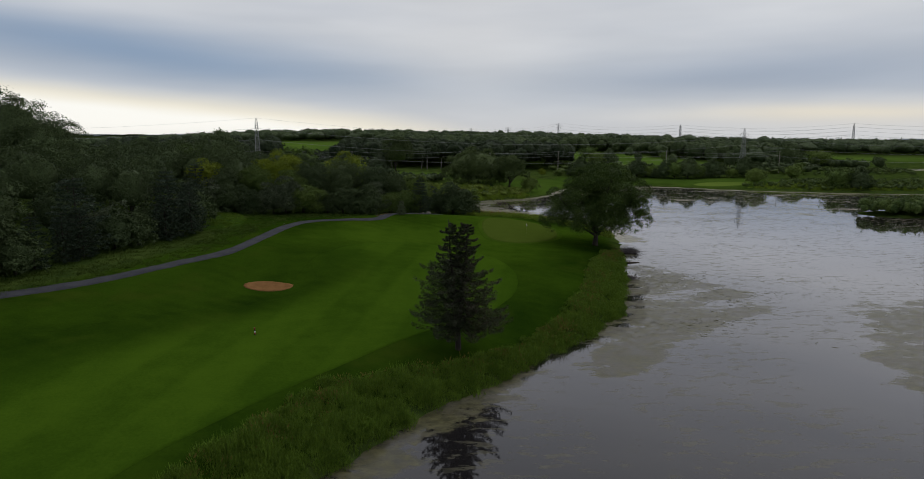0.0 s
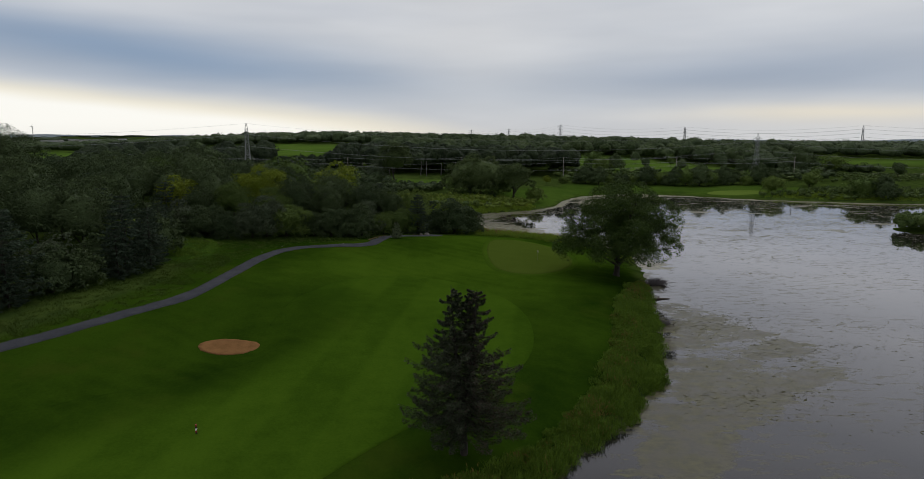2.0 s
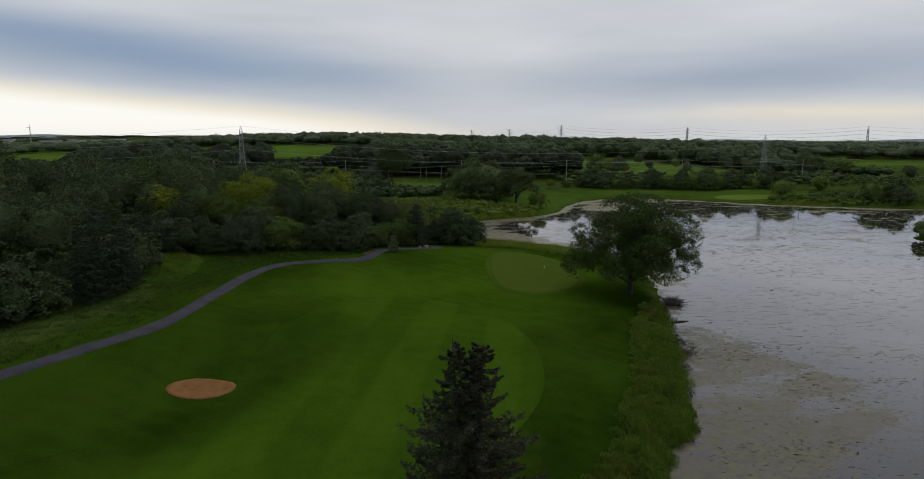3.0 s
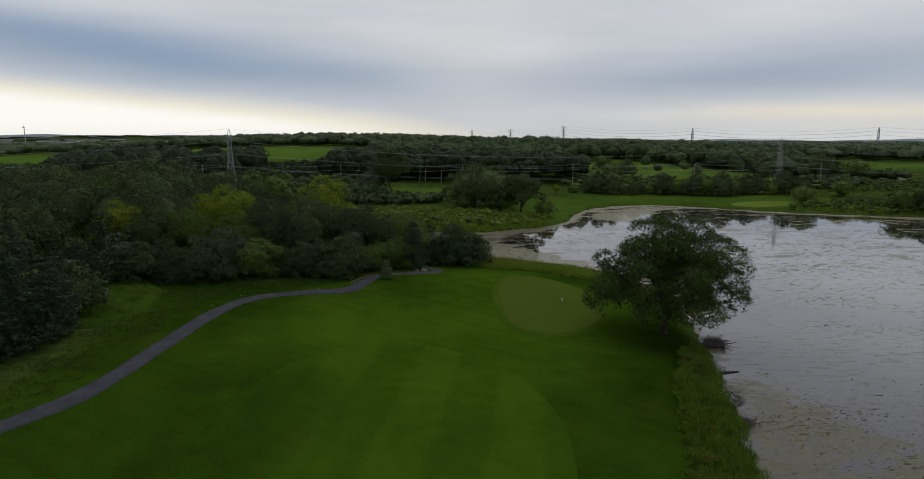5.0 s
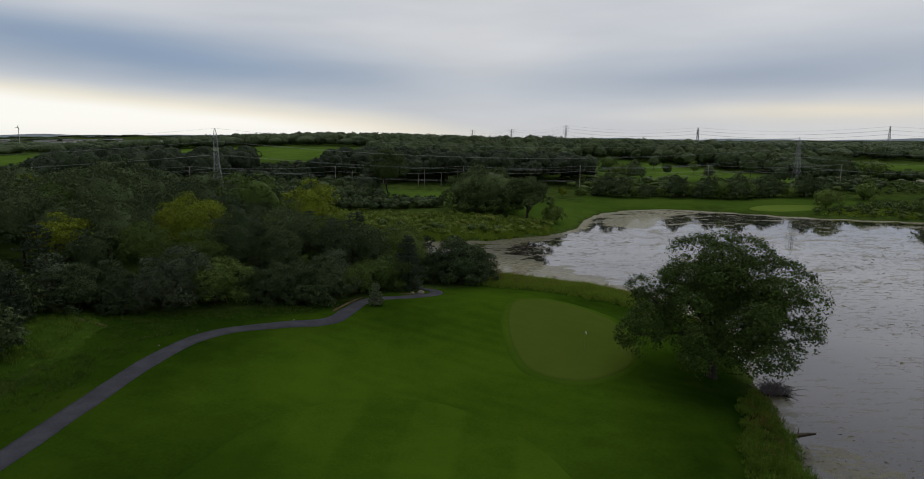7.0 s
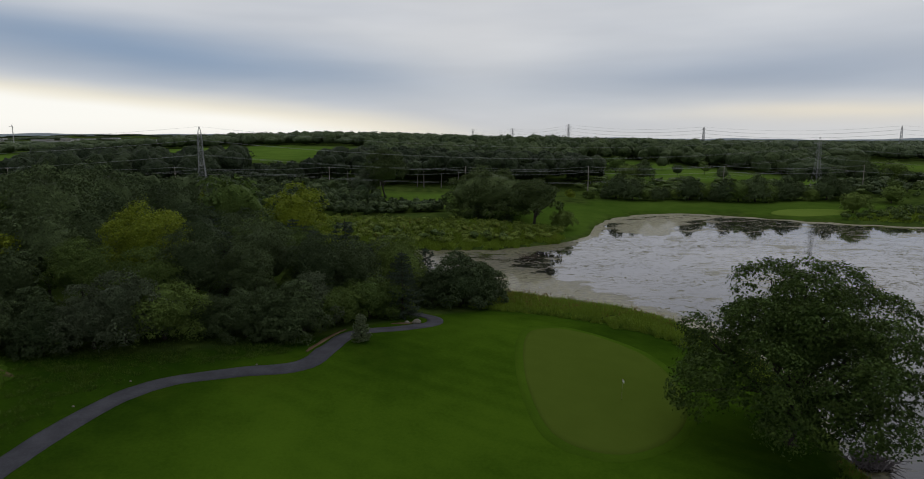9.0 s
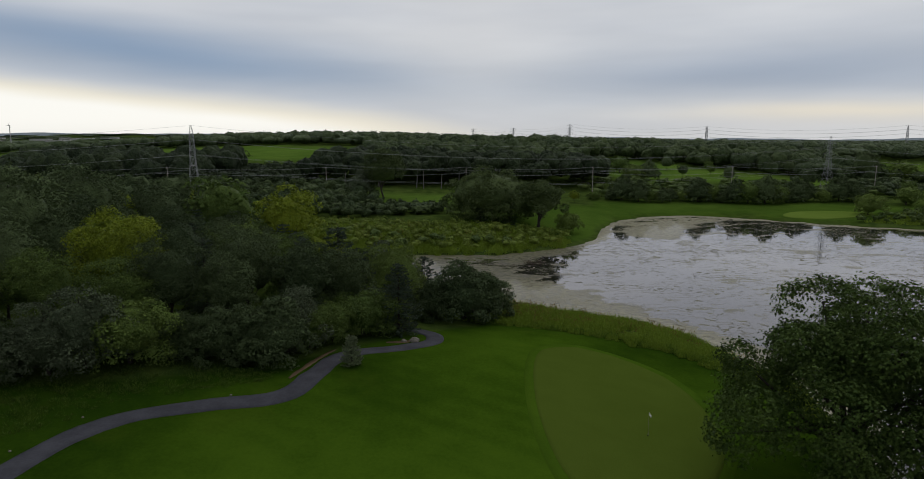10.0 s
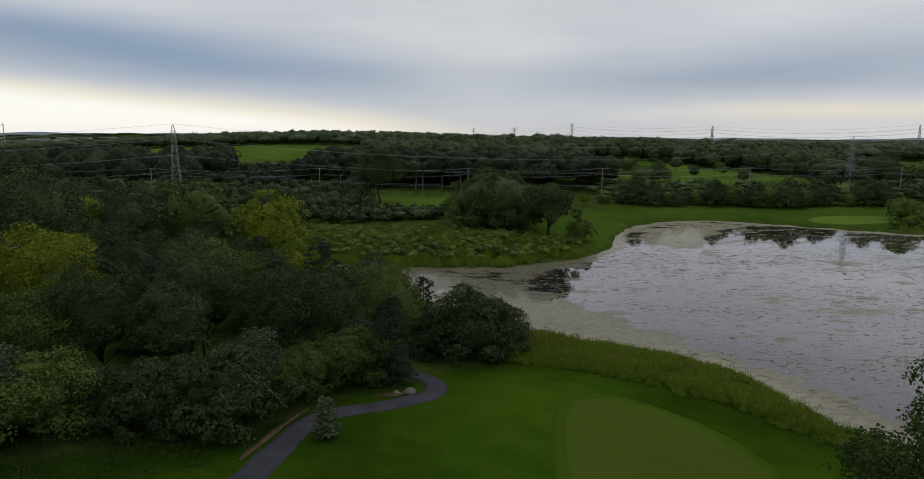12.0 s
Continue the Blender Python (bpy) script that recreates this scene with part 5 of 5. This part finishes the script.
def brush(x, y, reach, count, seed, label, mat=None):
    """A heap of dead branches at the water's edge."""
    rng = np.random.default_rng(seed)
    lines = []
    for i in range(count):
        a, up = rng.uniform(0, 6.28), rng.uniform(0.1, 1.3)
        L = reach * rng.uniform(0.3, 0.75)
        w = np.array((np.cos(a), np.sin(a), up))
        p0 = np.array((rng.normal(0, 0.42 * reach), rng.normal(0, 0.3 * reach), rng.uniform(-0.1, 0.3)))
        m = p0 + w * L * 0.5 + rng.normal(0, 0.12, 3)
        lines.append([(p0, 0.05), (m, 0.035), (m + w * np.array((1, 1, 0.3)) * L * 0.5 + rng.normal(0, 0.2, 3), 0.012)])
    v, q = tubes(lines, 5)
    ob = new("brush_heap", mesh_from("brush_heap", v, q, mats=[mat or M_TWIGS]))
    ob.location = (x, y, 0.02)
    tagged(ob, label, "driftwood")


post(-22.2, 63.6)
flag(14.35, 136.4)
rock(-8.6, 156.6, (0.6, 0.45, 0.42), 3)
rock(-9.9, 156.3, (0.35, 0.3, 0.25), 8)
brush(35.4, 128.2, 1.9, 340, 3, "grey tangle of dead branches at the foot of the bank")
brush(28.9, 102.8, 1.2, 60, 9, "small heap of dead sticks at the water's edge")
brush(14.5, 228, 3.0, 40, 5, "dark drift of dead branches in the inlet", M_WOOD_DEAD)
v, q = tubes([[((-2.0, 0.3, 0.02), 0.16), ((-0.4, 0.05, 0.07), 0.17), ((1.1, -0.1, 0.05), 0.13), ((2.3, -0.35, 0.02), 0.06)], [((0.2, 0, 0.1), 0.07), ((0.9, 0.5, 0.45), 0.03)]], 7)
log = new("fallen_log", mesh_from("fallen_log", v, q, mats=[M_WOOD_DEAD], smooth_faces=True))
log.location, log.rotation_euler = (32.2, 117.2, 0.03), (0, 0, 0.35)
tagged(log, "dark fallen log lying in the shallows off the bank", "log")
sapling = conifer_tree(15, 3.6, 1.45, 0.25, 14, 7, 34, 0.24, 0.06, (M_BARK, L_SAPLING), droop=0.05, ragged=0.3, taper=0.6, upturn=0.2)
plant("sapling", sapling, -14.4, 145.8, "small grey-green pine sapling beside the cart path")


def strip(name, line, width, mat, label, lift=0.05):
    mid = resample(line, 0.6, False)
    way = np.gradient(mid, axis=0)
    way /= np.linalg.norm(way, axis=1, keepdims=True)
    side = np.stack([-way[:, 1], way[:, 0]], -1)
    rng = np.random.default_rng(len(line))
    n = len(mid)
    w = width * (0.35 + 0.65 * np.sin(np.linspace(0, np.pi, n)) ** 0.5) * rng.uniform(0.7, 1.2, n)
    P = np.stack([mid - side * w[:, None] * 1.02, mid - side * w[:, None], mid + side * w[:, None], mid + side * w[:, None] * 1.02], 1)
    Z = height(P[..., 0], P[..., 1]) + np.array((-0.2, lift, lift, -0.2))
    i, j = np.meshgrid(np.arange(n - 1), np.arange(3), indexing="ij")
    a = i * 4 + j
    me = mesh_from(name, np.concatenate([P, Z[..., None]], -1).reshape(-1, 3), np.stack([a, a + 4, a + 5, a + 1], -1).reshape(-1, 4), mats=[mat], smooth_faces=True)
    tagged(new(name, me), label, "bare ground", kind="structure")


strip("bare_soil", [(-17.4, 151.8), (-18.3, 148.6), (-19.1, 145.0), (-19.9, 141.6)], 0.28, M_DIRT, "bare brown soil beside the cart path")
strip("bare_soil", [(-56.4, 136.4), (-54, 135.2), (-51.9, 134.6), (-49, 133.4), (-45.9, 132)], 0.45, M_DIRT, "worn soil track in the clearing")
strip("bare_soil", [(-12, 155.6), (-10, 156.2), (-8.4, 157.6)], 0.5, M_DIRT, "bare brown soil under the trees")


def house(x, y, w, d, h, turn):
    z = height_at(x, y)
    ob = thing("house", "small white gabled house far beyond the field", "house", (x, y, z), turn)
    bm = bmesh.new()
    bmesh.ops.create_cube(bm, size=1.0, matrix=Matrix.Translation((0, 0, h / 2)) @ Matrix.Diagonal((w, d, h, 1)))
    me = bpy.data.meshes.new("wall")
    bm.to_mesh(me)
    bm.free()
    me.materials.append(M_WHITE)
    wall = part("wall", me, ob)
    e, t = 0.4, 0.25
    verts = [(sx * (w / 2 + e), sy * (d / 2 + e), h - 0.1) for sy in (-1, 1) for sx in (-1, 1)] + [(-w / 2 - e, 0, h + d * 0.38), (w / 2 + e, 0, h + d * 0.38)]
    me = mesh_from("roof", verts, [(0, 1, 5, 4), (3, 2, 4, 5), (0, 2, 3, 1)], [(0, 4, 2), (1, 3, 5)], [M_STONE])
    part("roof", me, ob, "pale grey roof")
    for s in (-0.25, 0.25):
        v, q = tubes([[((s * w, -d / 2 - 0.03, h * 0.35), 0.5), ((s * w, -d / 2 - 0.03, h * 0.7), 0.5)]], 4)
        part("window", mesh_from("window", v, q, mats=[M_DARK]), wall, "dark window")


house(150, 690, 5, 4, 2.6, 0.3)


def weed_rafts(name, count, seed, spread, small, big, label, tight=1.0, mat=None):
    """Torn rafts of floating weed: thin ragged patches lying on the water, in drifts."""
    rng = np.random.default_rng(seed)
    (x0, x1), (y0, y1) = spread
    m = count // 70
    cx, cy = rng.uniform(x0, x1, m), rng.uniform(y0, y1, m)
    i = rng.integers(0, m, count)
    reach = rng.uniform(1.5, 6.0, m) * tight
    x, y = cx[i] + rng.normal(0, 1.0, count) * reach[i] * 1.5, cy[i] + rng.normal(0, 0.6, count) * reach[i]
    ok = land(x, y) < -0.6
    x, y = x[ok], y[ok]
    n = len(x)
    long = np.exp(rng.normal(np.log(small), 0.55, n)).clip(0.15, big)
    wide = long * rng.uniform(0.16, 0.42, n)
    turn = rng.normal(0.1, 0.5, n)
    k = 9
    a = np.linspace(0, 2 * np.pi, k, endpoint=False)[None] + rng.uniform(-0.2, 0.2, (n, k))
    r = rng.uniform(0.45, 1.15, (n, k))
    u, v = np.cos(a) * r * long[:, None] / 2, np.sin(a) * r * wide[:, None] / 2
    px, py = x[:, None] + u * np.cos(turn)[:, None] - v * np.sin(turn)[:, None], y[:, None] + u * np.sin(turn)[:, None] + v * np.cos(turn)[:, None]
    rim = np.stack([px, py, np.full_like(px, 0.006)], -1)
    mid = np.stack([x, y, np.full_like(x, 0.014)], -1)[:, None]
    verts = np.concatenate([rim, mid], 1).reshape(-1, 3)
    base = np.arange(n, dtype=np.int32)[:, None, None] * (k + 1)
    j = np.arange(k, dtype=np.int32)
    tris = base + np.stack([j, (j + 1) % k, np.full(k, k, np.int32)], -1)[None]
    me = mesh_from(name, verts, None, tris.reshape(-1, 3), mats=[mat or L_RAFT])
    tagged(new(name, me), label, "pondweed", kind="stuff")


weed_rafts("pondweed", 9000, 31, ((2, 190), (178, 318)), 0.6, 2.4, "olive rafts of pondweed drifting on the pond", 1.2)
weed_rafts("pondweed", 9000, 34, ((14, 125), (165, 300)), 0.55, 2.6, "broad brownish rafts of pondweed in the pond's middle", 1.5)
weed_rafts("pondweed", 1800, 32, ((30, 120), (88, 180)), 0.4, 1.6, "torn olive pondweed floating on the pond")
weed_rafts("pondweed", 2600, 33, ((26, 50), (70, 116)), 0.26, 0.9, "thick olive pondweed drifting off the bank", 1.0, L_RAFT_OLIVE)


def turbine(x, y, top):
    z = height_at(x, y)
    H = top - z
    ob = thing("wind_mast", "slim pale mast with a small rotor on the plain", "wind turbine", (x, y, z))
    v, q = tubes([[((0, 0, -1), 1.0), ((0, 0, H), 0.5)]], 8)
    part("mast", mesh_from("mast", v, q, mats=[M_SHED], smooth_faces=True), ob)
    v, q = tubes([[((0, 1.5, H), 0.8), ((0, -1.5, H), 0.6)]], 8)
    hub = part("hub", mesh_from("hub", v, q, mats=[M_SHED], smooth_faces=True), ob)
    for k in range(3):
        a = math.radians(20 + 120 * k)
        v, q = tubes([[((0, -1.7, H), 0.45), ((6 * math.sin(a), -1.7, H + 6 * math.cos(a)), 0.15)]], 4)
        part("blade", mesh_from("blade", v, q, mats=[M_SHED]), hub)


def shed(x, y, w, d, h, turn):
    z = height_at(x, y)
    ob = thing("warehouse", "low pale flat building on the distant plain", "building", (x, y, z), turn, 1, "buildings on the plain")
    for name, lo, hi, grow_by, mat in (("wall", -1, h, 0, M_SHED), ("roof", h, h + 0.8, 0.6, M_STONE)):
        bm = bmesh.new()
        bmesh.ops.create_cube(bm, size=1.0, matrix=Matrix.Translation((0, 0, (lo + hi) / 2)) @ Matrix.Diagonal((w + grow_by, d + grow_by, hi - lo, 1)))
        me = bpy.data.meshes.new(name)
        bm.to_mesh(me)
        bm.free()
        me.materials.append(mat)
        part(name, me, ob)


turbine(-843, 1245, 53)
rng_town = np.random.default_rng(12)
for i in range(26):
    y = rng_town.uniform(1900, 2900)
    shed(-y * rng_town.uniform(0.34, 0.74), y, rng_town.uniform(14, 46), 20, rng_town.uniform(5, 10), rng_town.uniform(-0.2, 0.2))

rng_stems = np.random.default_rng(15)
stems = []
for x in (-72, -58, -43, -25, -21.4, -13, -4.4, 3, 16):
    y = 376 + rng_stems.uniform(0, 8)
    z = height_at(x, y)
    h = rng_stems.uniform(6, 9)
    stems.append([((x, y, z - 0.3), 0.26), ((x + rng_stems.normal(0, 0.3), y, z + h), 0.16)])
v, q = tubes(stems, 6)
tagged(new("tree_stems", mesh_from("tree_stems", v, q, mats=[M_BARK_PALE], smooth_faces=True)), "pale bare stems along the edge of the belt", "tree trunks", kind="stuff")

for i, (x, y) in enumerate(((-36.9, 126.8), (-34.9, 132.6), (-24.2, 137.6))):
    rock(x, y, (0.11, 0.10, 0.08), 70 + i)
